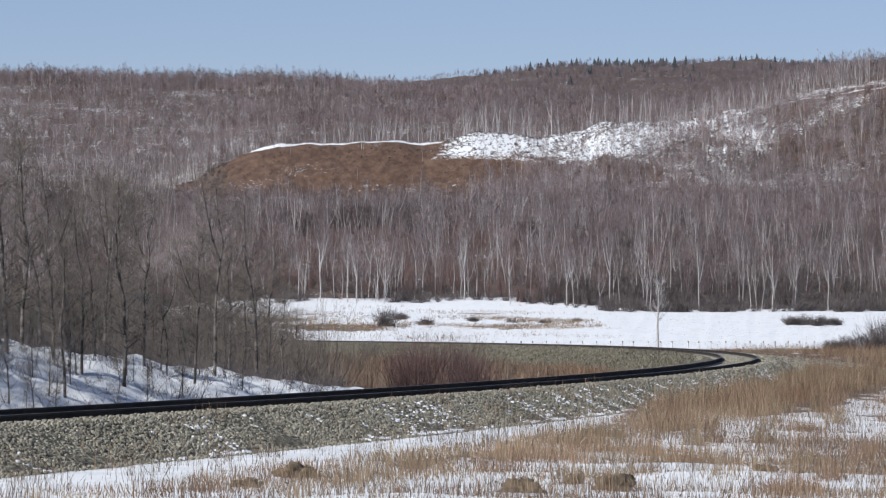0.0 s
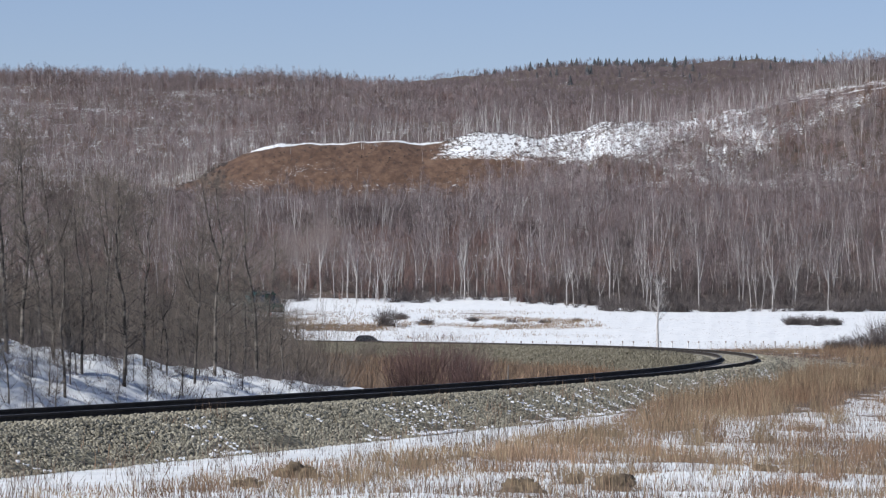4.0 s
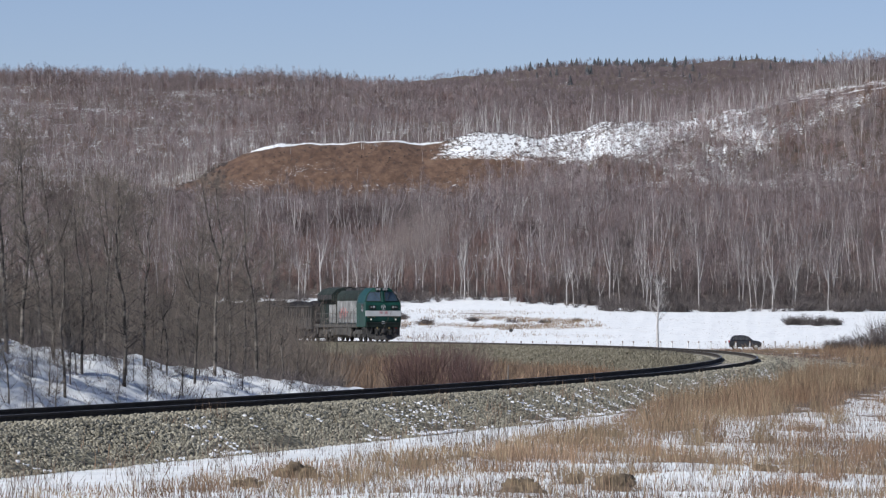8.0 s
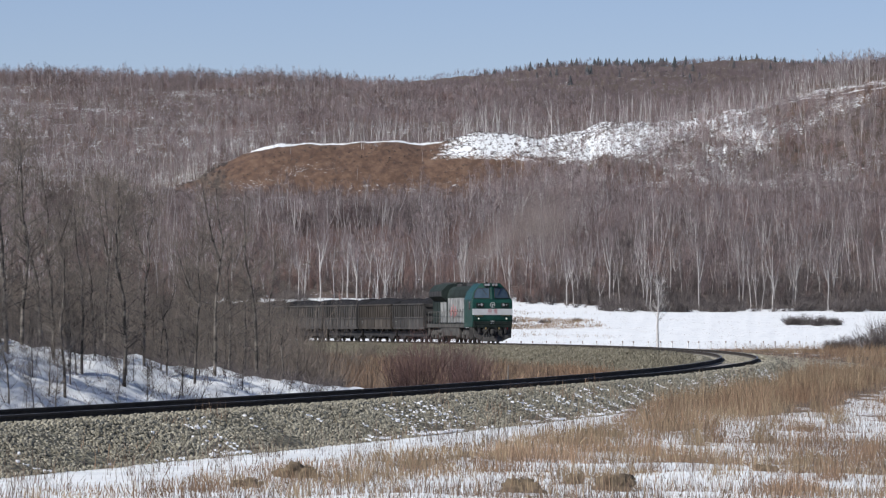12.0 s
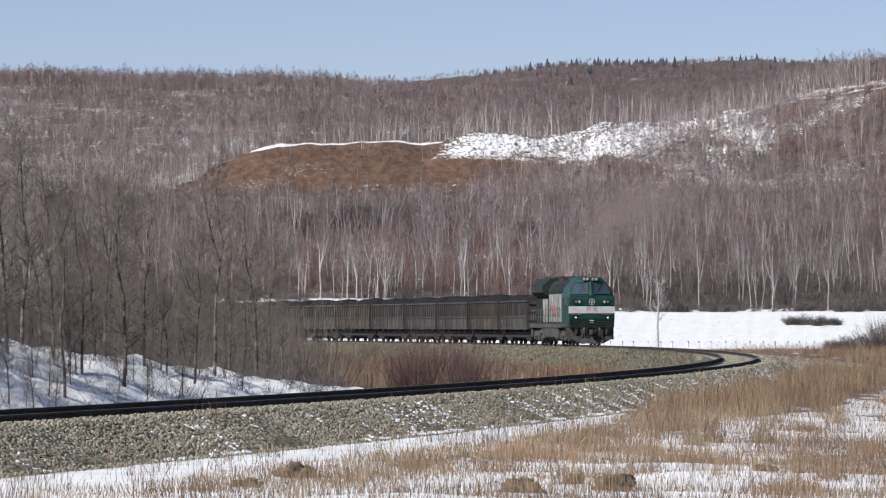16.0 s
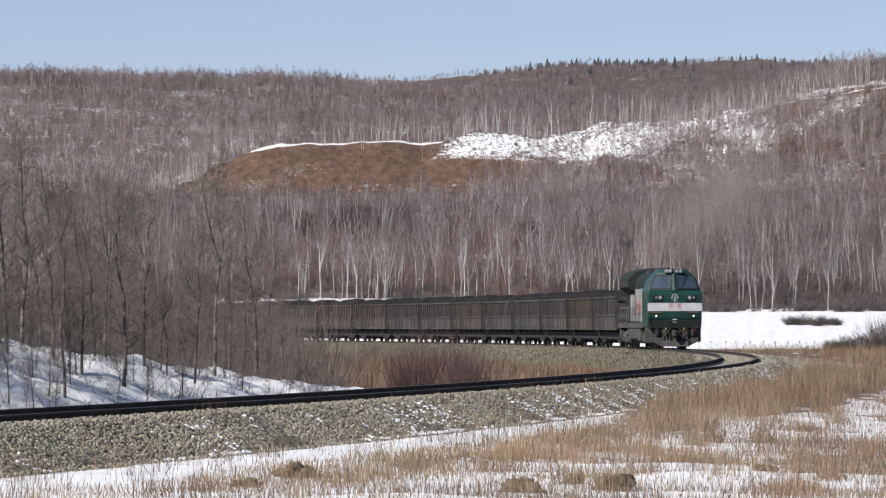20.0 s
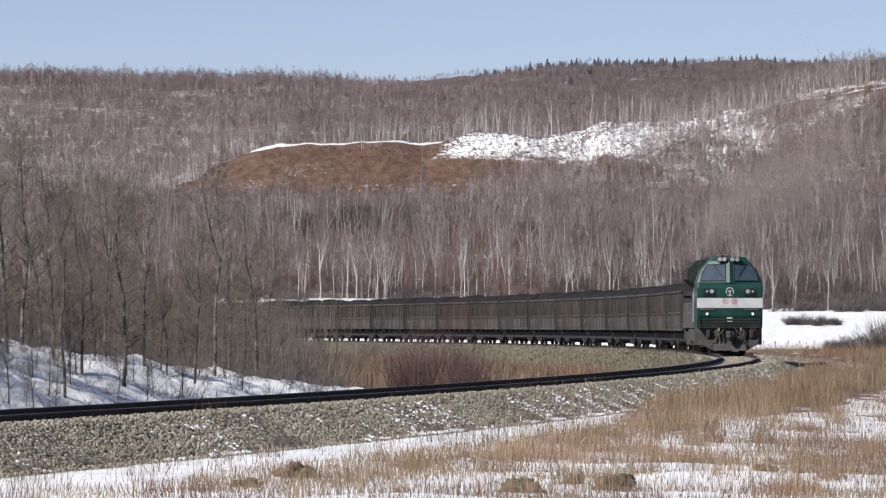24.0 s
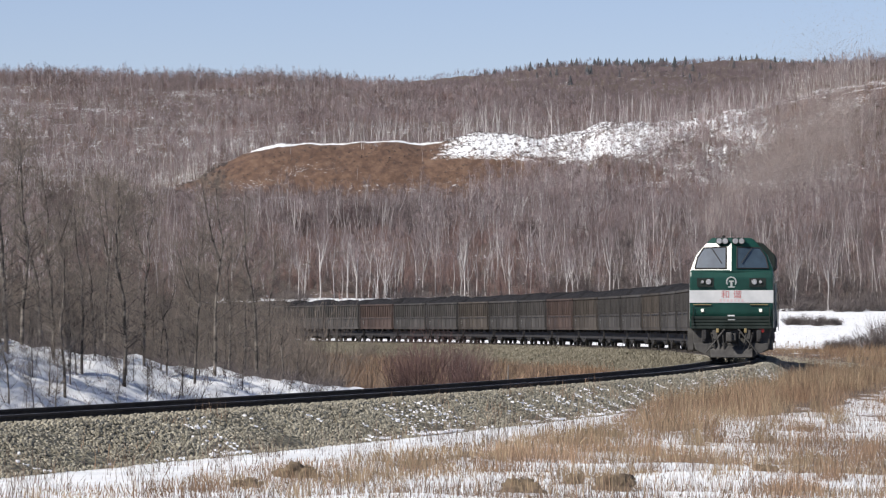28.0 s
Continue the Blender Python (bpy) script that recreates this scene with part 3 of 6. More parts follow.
def build_sleepers():
    bm = BM()
    prism(bm, [(-0.14, -0.34), (0.14, -0.34), (0.10, -0.178), (-0.10, -0.178)], -1.25, 1.25, axis="y")
    bm.transform(Matrix.Rotation(pi / 2, 4, "Z"))
    for q in (-0.7535, 0.7535):
        box(bm, q - 0.16, q - 0.085, -0.06, 0.06, -0.178, -0.135)
        box(bm, q + 0.085, q + 0.16, -0.06, 0.06, -0.178, -0.135)
    me = bpy.data.meshes.new("sleeper")
    bm.to_mesh(me)
    bm.free()
    me.materials.append(CONCRETE)
    for k in range(270):
        x, y, th = on_line(-90 + 0.6 * k)
        shared("sleeper", me, track, pose(x, y, 0, 0, 0, math.degrees(th)))
    v = np.array([p.co[:] for p in me.vertices])
    me.calc_loop_triangles()
    f = np.array([t.vertices[:] for t in me.loop_triangles])
    s = np.concatenate([np.arange(-290, -90.3, 0.6), np.arange(72, 600, 0.6)])
    x, y, th = on_line(s)
    pos = np.stack([x, y, np.zeros(len(s))], 1)
    V, F = scatter([(v, f)], pos, np.ones(len(s)), th, np.zeros(len(s), int))
    ob = shared("more_sleepers", np_mesh("more_sleepers", V, F, [CONCRETE]), track)
    tagged(ob, kind="stuff")


build_sleepers()


# ---------- bare trees ----------
def tube(pts, rad, n):
    """A tapering tube round a run of points, as vertices and triangles."""
    pts, rad = np.asarray(pts), np.asarray(rad)
    d = np.gradient(pts, axis=0)
    d /= np.linalg.norm(d, axis=1)[:, None] + 1e-9
    ref = np.where(np.abs(d[:, 2:3]) > 0.9, np.array([[1.0, 0, 0]]), np.array([[0, 0, 1.0]]))
    u = np.cross(d, ref)
    u /= np.linalg.norm(u, axis=1)[:, None] + 1e-9
    w = np.cross(d, u)
    a = np.arange(n) * 2 * pi / n
    V = pts[:, None] + rad[:, None, None] * (np.cos(a)[None, :, None] * u[:, None] + np.sin(a)[None, :, None] * w[:, None])
    k = len(pts)
    i = np.arange(k - 1)[:, None] * n + np.arange(n)[None, :]
    j = np.arange(k - 1)[:, None] * n + (np.arange(n)[None, :] + 1) % n
    F = np.concatenate([np.stack([i, j, j + n], -1).reshape(-1, 3), np.stack([i, j + n, i + n], -1).reshape(-1, 3)])
    return V.reshape(-1, 3), F


def join(items):
    VV, FF, b = [], [], 0
    for v, f in items:
        VV.append(v)
        FF.append(f + b)
        b += len(v)
    return np.concatenate(VV), np.concatenate(FF)


def slivers(rng, starts, dirs, lens, width):
    """Twigs: slim triangles from each start along its direction."""
    n = len(starts)
    side = np.cross(dirs, rng.normal(size=(n, 3)))
    side /= np.linalg.norm(side, axis=1)[:, None] + 1e-9
    V = np.stack([starts - side * width[:, None] / 2, starts + side * width[:, None] / 2, starts + dirs * lens[:, None]], 1).reshape(-1, 3)
    return V, np.arange(3 * n).reshape(-1, 3)


def bare_tree(rng, h, r, limbs, twigs, base=0.35, spread=0.26, twig_len=0.9, twig_w=0.03, sides=6, limb_sides=3, up=0.75, fork=0, rise=0.35, loose=0.55, k=7, limb_nodes=4, gnarl=0.0):
    """A leafless tree: (trunk with main limbs), (twigs)."""
    t = np.linspace(0, 1, k)
    bend = np.cumsum(rng.normal(0, 0.026 * h * (7 / k) ** 0.5, (k, 2)), 0) * t[:, None]
    pts = np.stack([bend[:, 0], bend[:, 1], t * h], 1)
    wood = [tube(pts, r * (1 - t) ** 0.8 + 0.006 * h / 8, sides)]
    starts, dirs, lens = [], [], []
    stems = [(pts, r)]
    for _ in range(fork):
        f0 = rng.uniform(0.28, 0.6)
        p0 = np.array([np.interp(f0, t, pts[:, c]) for c in range(3)])
        a = rng.uniform(0, 2 * pi)
        tt = np.linspace(0, 1, 5)
        lean = rng.uniform(0.08, 0.2)
        q = p0 + np.stack([np.cos(a) * lean * tt ** 0.7, np.sin(a) * lean * tt ** 0.7, tt * (0.97 - f0)], 1) * h
        wood.append(tube(q, r * 0.62 * (1 - tt) ** 0.8 + 0.004 * h / 8, max(4, sides - 1)))
        stems.append((q, r * 0.6))
    for q, rr in stems:
        tq = np.linspace(0, 1, len(q))
        for _ in range(limbs if q is pts else limbs // 2):
            f = base + (0.97 - base) * rng.uniform() ** 0.8 if q is pts else rng.uniform(0.15, 0.97)
            p0 = np.array([np.interp(f, tq, q[:, c]) for c in range(3)])
            a = rng.uniform(0, 2 * pi)
            ln = h * spread * (1.1 - f) * rng.uniform(0.6, 1.2) + 0.05 * h
            d = np.array([cos(a), sin(a), up * rng.uniform(0.6, 1.5)])
            d /= np.linalg.norm(d)
            tt = np.linspace(0, 1, limb_nodes)
            curve = p0 + d * ln * tt[:, None] + np.array([0, 0, 0.18 * ln]) * tt[:, None] ** 2
            if gnarl:
                curve = curve + np.cumsum(rng.normal(0, gnarl * ln, (limb_nodes, 3)), 0) * tt[:, None]
            if limb_sides:
                wood.append(tube(curve, rr * 0.30 * (1 - 0.85 * tt) * (1.15 - f), limb_sides))
            m = max(1, int(twigs / max(1, limbs)))
            g = rng.uniform(0.15, 1.0, m)
            st = np.stack([np.interp(g, tt, curve[:, c]) for c in range(3)], 1)
            dd = rng.normal(size=(m, 3)) * loose + d * 0.55 + np.array([0, 0, rise])
            dd /= np.linalg.norm(dd, axis=1)[:, None]
            starts.append(st), dirs.append(dd), lens.append(rng.uniform(0.4, 1.0, m) * twig_len)
    s, d, l = np.concatenate(starts), np.concatenate(dirs), np.concatenate(lens)
    tw = slivers(rng, s, d, l, np.full(len(s), twig_w) * rng.uniform(0.6, 1.3, len(s)))
    return join(wood), tw


def puff_tree(rng, h, r, n, width, wide=0.13, low=0.3, sides=3, twig=0.11, lift_up=1.0):
    """A slim leafless tree whose fine twigs make a rounded, fuzzy crown."""
    t = np.linspace(0, 1, 4)
    bend = np.cumsum(rng.normal(0, 0.02 * h, (4, 2)), 0) * t[:, None]
    wood = tube(np.stack([bend[:, 0], bend[:, 1], t * h * 0.93], 1), r * (1 - 0.85 * t), sides)
    g = rng.normal(size=(n, 3))
    g /= np.linalg.norm(g, axis=1)[:, None]
    q = g * rng.uniform(0, 1, n)[:, None] ** 0.45
    mid = (low + 0.96) / 2
    lift = np.clip(q[:, 2], -1, 1)
    taper = np.interp(lift, (-1, -0.3, 0.4, 1), (0.55, 1.1, 0.95, 0.5))
    z = h * (mid + lift * (0.96 - low) / 2)
    st = np.stack([q[:, 0] * wide * h * taper + np.interp(z / h, t, bend[:, 0]), q[:, 1] * wide * h * taper + np.interp(z / h, t, bend[:, 1]), z], 1)
    d = q * np.array([1.1, 1.1, 0.2]) + rng.normal(0, 0.34, (n, 3)) + np.array([0, 0, lift_up])
    d /= np.linalg.norm(d, axis=1)[:, None]
    tw = slivers(rng, st, d, h * twig * rng.uniform(0.5, 1.2, n), width * rng.uniform(0.6, 1.3, n))
    return wood, tw


def tree_thing(name, arrays, wood_mat, twig_mat, label, category, group):
    """A tree with its trunk and its crown, standing at the origin."""
    ob = tagged(new(name), label, category, group)
    (v, f), (tv, tf) = arrays
    shared("trunk", np_mesh("trunk", v, f, [wood_mat], smooth=True), ob)
    shared("crown", np_mesh("crown", tv, tf, [twig_mat]), ob)
    return ob


def plant(ob, x, y, yaw, size, sink=0.05, first=False):
    m = pose(x, y, float(height(x, y)) - sink, 0, 0, yaw)
    if first:
        ob.matrix_basis = m
        made = ob
    else:
        made = copy_thing(ob, m)
    made.scale = (size, size, size)
    return made


def grow(kinds, spots, sizes, wood_mat, twig_mat, name, label, category, rng, stretch=0.12, mean=0.0):
    """Woodland too dense to count, joined into one mesh."""
    n = len(spots)
    which = rng.randint(0, len(kinds), n)
    yaw = rng.uniform(0, 2 * pi, n)
    size = sizes[:, None] * np.stack([np.ones(n), np.ones(n), rng.uniform(1 - stretch, 1 + stretch, n)], 1)
    tilt = rng.normal(0, 0.035, (n, 2))
    wv, wf = scatter([k[0] for k in kinds], spots, size, yaw, which, tilt)
    tv, tf = scatter([k[1] for k in kinds], spots, size, yaw, which, tilt)
    V, F = join([(wv, wf), (tv, tf)])
    index = np.concatenate([np.zeros(len(wf), int), np.ones(len(tf), int)])
    me = np_mesh(name, V, F, [wood_mat, twig_mat], index)
    own = np.clip(rng.normal(mean, 0.42, n) + 0.35 * waves(spots[:, 0], spots[:, 1], 40, 38), -1, 1)
    tones = [np.repeat(own[which == k], len(kinds[k][p][0])) for p in (0, 1) for k in range(len(kinds))]
    me.attributes.new("tone", "FLOAT", "POINT").data.foreach_set("value", np.concatenate(tones).astype(np.float32))
    return tagged(new(name, me), label, category, kind="stuff")


def spots_in(rng, y0, y1, per_ha, reach=0.098):
    """Random places across the view's breadth between two distances."""
    area = reach * (y1 ** 2 - y0 ** 2)
    n = int(area / 10000 * per_ha)
    y = np.sqrt(rng.uniform(y0 ** 2, y1 ** 2, n))
    x = rng.uniform(-1, 1, n) * reach * y
    return x, y


def build_woods():
    rng = np.random.RandomState(21)
    near = [bare_tree(rng, 13, 0.08, 12, 150, 0.3, 0.24, 1.3, 0.044, 5, 3, up=1.0, fork=1 + k % 3, rise=0.5, loose=0.55, k=6, limb_nodes=2) for k in range(9)]
    near_slim = [puff_tree(rng, 12, 0.05, 190, 0.055, 0.12, 0.22, 4) for k in range(9)]
    mid = [bare_tree(rng, 12, 0.10, 9, 110, 0.3, 0.26, 1.3, 0.064, 4, 0, up=1.0, fork=1 + k % 2, rise=0.5, loose=0.6, k=5, limb_nodes=2) if k < 4 else puff_tree(rng, 12, 0.085, 120, 0.085, 0.11, 0.34) for k in range(8)]
    mid_slim = [puff_tree(rng, 11, 0.05, 130, 0.085, 0.125, 0.2) for k in range(9)]
    far = [puff_tree(rng, 12, 0.12, 60, 0.15, 0.10, 0.38, twig=0.14) for k in range(8)]
    hazy = [puff_tree(rng, 9, 0.08, 34, 0.42, 0.20, 0.10, twig=0.16) for k in range(6)]
    far_slim = [puff_tree(rng, 11, 0.06, 64, 0.17, 0.14, 0.2, twig=0.13) for k in range(9)]
    thin = [puff_tree(rng, 10, 0.09, 64, 0.20, 0.17, 0.12, twig=0.13) for k in range(9)]
    fuzzy = [puff_tree(rng, 8, 0.05, 120, 0.13, 0.17, 0.10, twig=0.13) for k in range(7)]
    rim_kinds = [bare_tree(rng, 12, 0.13, 8, 64, 0.40, 0.24, 1.5, 0.07, 4, 0, up=1.2, fork=k % 2, rise=0.7, loose=0.4, k=5, limb_nodes=2) for k in range(6)]

    def stand(kinds, slim, x, y, sizes, wood, name, label, pales=0.32, mean=0.0):
        """A stand of trees, brown and reddish ones mixed in drifts."""
        red = waves(x, y, 70, 32) + 0.6 * waves(x, y, 22, 35) + rng.normal(0, 0.5, len(x)) > 0.35
        P = np.stack([x, y, height(x, y) - 0.1], 1)
        pale = rng.uniform(0, 1, len(x)) < pales
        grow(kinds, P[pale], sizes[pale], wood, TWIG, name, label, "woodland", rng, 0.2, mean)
        m = ~pale & ~red
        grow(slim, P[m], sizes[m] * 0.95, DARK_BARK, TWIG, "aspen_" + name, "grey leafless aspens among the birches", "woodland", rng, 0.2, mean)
        m = ~pale & red
        grow(slim, P[m], sizes[m] * 0.8, DARK_BARK, TWIG_RED, "young_" + name, "leafless young trees with reddish twigs", "woodland", rng, 0.2, mean)
    # lower wood, behind the field
    x, y = spots_in(rng, 905, 1260, 760)
    keep = rng.uniform(0, 1, len(x)) < 0.5 + 0.5 * waves(x, y, 45, 31)
    keep &= y > wood_edge(x) + 6
    x, y = x[keep], y[keep]
    stand(near, near_slim, x, y, rng.uniform(0.4, 1.12, len(x)), BIRCH, "birch_wood", "bare white-stemmed birch wood on the lower slope", 0.30, -0.12)
    # slope up to the cutting
    x, y = spots_in(rng, 1260, 1965, 520)
    keep = rng.uniform(0, 1, len(x)) < 0.6 + 0.4 * waves(x, y, 60, 33)
    x, y = x[keep], y[keep]
    stand(mid, mid_slim, x, y, rng.uniform(0.4, 1.05, len(x)) * np.interp(y, (1260, 1900), (1.0, 0.75)) * np.where((y > 1860) & (x > -120) & (x < 35), 0.5, 1.0), BIRCH, "hillside_wood", "bare birch and aspen wood covering the hillside", 0.24, -0.25)
    # on the shoulder: few trees on the bare face, many behind the rim and to either side
    x, y = spots_in(rng, 1965, 2230, 520)
    face = smoothstep(-130, -105, x) * (1 - smoothstep(2090, 2100, y))
    keep = rng.uniform(0, 1, len(x)) < np.where(face > 0.5, 0.012 + 0.32 * smoothstep(2, 30, x) + 0.8 * smoothstep(28, 50, x) * (1 - smoothstep(2030, 2056, y)) + 0.45 * smoothstep(50, 75, x) + 0.4 * smoothstep(105, 125, x) * (1 - smoothstep(2066, 2080, y)), np.where(y < 2120, 0.3, 1.0))
    x, y = x[keep], y[keep]
    stand(rim_kinds, mid_slim, x, y, rng.uniform(0.5, 1.2, len(x)) * np.where((y < 2090) & (x > -100), np.interp(x, (20, 60), (0.55, 0.45)), 1.0), BIRCH, "shoulder_wood", "bare birches along the snowy rim of the cutting", 0.5)
    n = 5600
    x, y = rng.uniform(10, 205, n), rng.uniform(1945, 2080, n)
    keep = rng.uniform(0, 1, n) < smoothstep(12, 70, x + 25 * (1 - smoothstep(1980, 2030, y))) * (1 - 0.85 * smoothstep(2008, 2030, y) * (1 - smoothstep(72, 108, x))) * (1 - 0.6 * smoothstep(2050, 2075, y))
    x, y = x[keep], y[keep]
    n = len(x)
    stand(mid, fuzzy, x, y, rng.uniform(0.5, 1.0, n), BIRCH, "brow_wood", "leafless wood on the brow of the hill", 0.22, 0.55)
    x, y = spots_in(rng, 2230, 3120, 360)
    stand(far, far_slim, x, y, rng.uniform(0.5, 1.1, len(x)), BIRCH, "ridge_wood", "bare wood on the far hillside and ridge", 0.30)
    n = 7500
    y, x = rng.uniform(2860, 3090, n), rng.uniform(-300, 300, n)
    stand(thin, thin, x, y, rng.uniform(0.6, 1.2, n), BIRCH, "crest_wood", "dense leafless wood along the crest", 0.25)
    x, y = spots_in(rng, 4080, 4735, 225, 0.095)
    m = x > -60
    P = np.stack([x, y, height(x, y) - 0.1], 1)
    grow(hazy, P[m], rng.uniform(0.6, 1.0, m.sum()) * np.interp(y[m], (4450, 4640), (1.0, 0.5)), DARK_BARK, TWIG_HAZED, "distant_wood", "wood on the farthest ridge, haze mixed into its twig colour", "woodland", rng)
    # brush and saplings between the stems
    n = 9000
    y = np.sqrt(rng.uniform(897 ** 2, 1300 ** 2, n))
    x = rng.uniform(-1, 1, n) * 0.098 * y
    keep = (rng.uniform(0, 1, n) < 0.45 + 0.55 * waves(x, y, 30, 36)) & (y > wood_edge(x) + 5)
    x, y = x[keep], y[keep]
    sh = [shrub_arrays(rng, 1.1, 3.6, 26, 0.06, 0.55) for _ in range(5)]
    grey = x + 6 * waves(x, y, 20, 49) > 22
    for pick, name, mt, label in ((~grey, "brushwood", TWIG_RED, "reddish saplings and brush between the birches"), (grey, "grey_brushwood", SHRUB, "grey leafless brush between the birches")):
        bx, by = x[pick], y[pick]
        V, F = scatter(sh, np.stack([bx, by, height(bx, by)], 1), rng.uniform(0.5, 1.35, len(bx)), rng.uniform(0, 6, len(bx)), rng.randint(0, 5, len(bx)))
        tagged(new(name, np_mesh(name, V, F, [mt])), label, "undergrowth", kind="stuff")
    # spruces on the farthest ridge
    n = 380
    x = 5 + 440 * rng.uniform(0, 1, n)
    y = np.where(np.arange(n) < 250, rng.uniform(4640, 4745, n), rng.uniform(4300, 4640, n))
    keep = waves(x, 0 * y, 60, 37) + rng.normal(0, 0.5, n) + 0.9 * smoothstep(90, 130, x) > np.where(np.arange(n) < 250, -0.1, 0.6)
    x, y = x[keep], y[keep]
    n = len(x)
    v = []
    for tier in range(4):
        z0, rr = 0.12 + 0.2 * tier, 0.33 * (1 - tier * 0.22)
        a = np.arange(7) * 2 * pi / 7
        ring = np.stack([rr * np.cos(a), rr * np.sin(a), np.full(7, z0)], 1)
        v.append((np.concatenate([ring, [[0, 0, z0 + 0.32]]]), np.array([(i, (i + 1) % 7, 7) for i in range(7)])))
    v.append(tube([(0, 0, 0), (0, 0, 0.4)], [0.02, 0.015], 4))
    shape = join(v)
    hgt = 0.88 * rng.uniform(6, 11.5, n) * np.where(rng.uniform(0, 1, n) < 0.1, 1.3, 1.0) * np.interp(x, (10, 120, 250, 460), (0.7, 1.0, 0.95, 0.75))
    V, F = scatter([shape], np.stack([x, y, height(x, y) - 0.2], 1), hgt, rng.uniform(0, 6, n), np.zeros(n, int))
    tagged(new("spruce_wood", np_mesh("spruce_wood", V, F, [SPRUCE_HAZED])), "dark spruces along the farthest skyline, paled by painted haze", "conifers", kind="stuff")
    # undergrowth at the foot of the wood
    n = 2600
    y = 893 + 110 * rng.uniform(0, 1, n) ** 1.5
    x = rng.uniform(-1, 1, n) * 0.098 * y
    keep = (rng.uniform(0, 1, n) < 0.15 + 0.65 * smoothstep(-0.3, 0.5, waves(x, y, 25, 41)) * np.interp(x, (-60, 20, 40), (0.4, 0.5, 1.3))) & (y > wood_edge(x))
    x, y = x[keep], y[keep]
    n = 1700
    many = len(x)
    x = np.concatenate([x, rng.uniform(0, 150, n)])
    y = np.concatenate([y, rng.uniform(2035, 2110, n)])
    big = np.where(np.arange(many + n) < many, 1.3, 0.45)
    n = 2600
    fx, fy = rng.uniform(-118, 60, n), rng.uniform(1952, 2088, n)
    fx[:160], fy[:160] = rng.uniform(-122, -90, 160), rng.uniform(2062, 2094, 160)
    keep = (waves(fx, 0.4 * fy, 14, 46) + rng.normal(0, 0.4, n) > 0.25) & ((height(fx, fy) < crest(fx) - 1.5) | (fx < -90))
    x, y, big = np.concatenate([x, fx[keep]]), np.concatenate([y, fy[keep]]), np.concatenate([big, np.where(fx[keep] < -88, 0.85, 0.4)])
    sh = [shrub_arrays(rng, 1.5, 1.9, 60, 0.042, 0.95) for _ in range(4)]
    V, F = scatter(sh, np.stack([x, y, height(x, y)], 1), big * rng.uniform(0.6, 1.5, len(x)), rng.uniform(0, 6, len(x)), rng.randint(0, 4, len(x)))
    tagged(new("undergrowth", np_mesh("undergrowth", V, F, [SHRUB])), "dark brushwood along the edge of the wood", "undergrowth", kind="stuff")


def shrub_arrays(rng, r, h, n, width, fan=0.75):
    """A many-stemmed bush of slim twigs."""
    st = np.stack([rng.normal(0, r * 0.22, n), rng.normal(0, r * 0.22, n), np.zeros(n)], 1)
    d = np.stack([rng.normal(0, fan * r / h, n), rng.normal(0, fan * r / h, n), np.ones(n)], 1)
    d /= np.linalg.norm(d, axis=1)[:, None]
    ln = h * rng.uniform(0.55, 1.05, n)
    a = slivers(rng, st, d, ln, np.full(n, width))
    m = n * 2
    i = rng.randint(0, n, m)
    g = rng.uniform(0.25, 0.8, m)
    st2 = st[i] + d[i] * (ln[i] * g)[:, None]
    d2 = d[i] + rng.normal(0, 0.35, (m, 3))
    d2 /= np.linalg.norm(d2, axis=1)[:, None]
    b = slivers(rng, st2, d2, ln[i] * (1 - g) * 0.9, np.full(m, width * 0.7))
    return join([a, b])



build_woods()


def build_dark_crowns():
    rng = np.random.RandomState(28)
    made = None
    for ax, y, s in ((-0.020, 1180, 1.0), (-0.0165, 1200, 1.1), (-0.0055, 1170, 1.15), (-0.002, 1190, 0.9), (-0.009, 1230, 1.0), (0.0175, 1120, 0.7), (0.049, 1240, 0.9), (-0.0285, 1150, 0.8), (0.064, 1180, 0.8), (0.078, 1130, 0.7)):
        if made is None:
            v, f = shrub_arrays(rng, 4.6, 8.5, 900, 0.06, 0.62)
            made = tagged(new("willow_tree", np_mesh("willow_tree", v, f, [WILLOW_DARK])), "broad dark leafless willow among the birches", "tree", "willows in the wood")
            ob = made
        else:
            ob = copy_thing(made, Matrix.Identity(4))
        ob.matrix_basis = pose(ax * y, y, float(height(ax * y, y)) - 0.05, 0, 0, rng.uniform(0, 360))
        ob.scale = (1.25 * s, 1.25 * s, 1.1 * s)


build_dark_crowns()


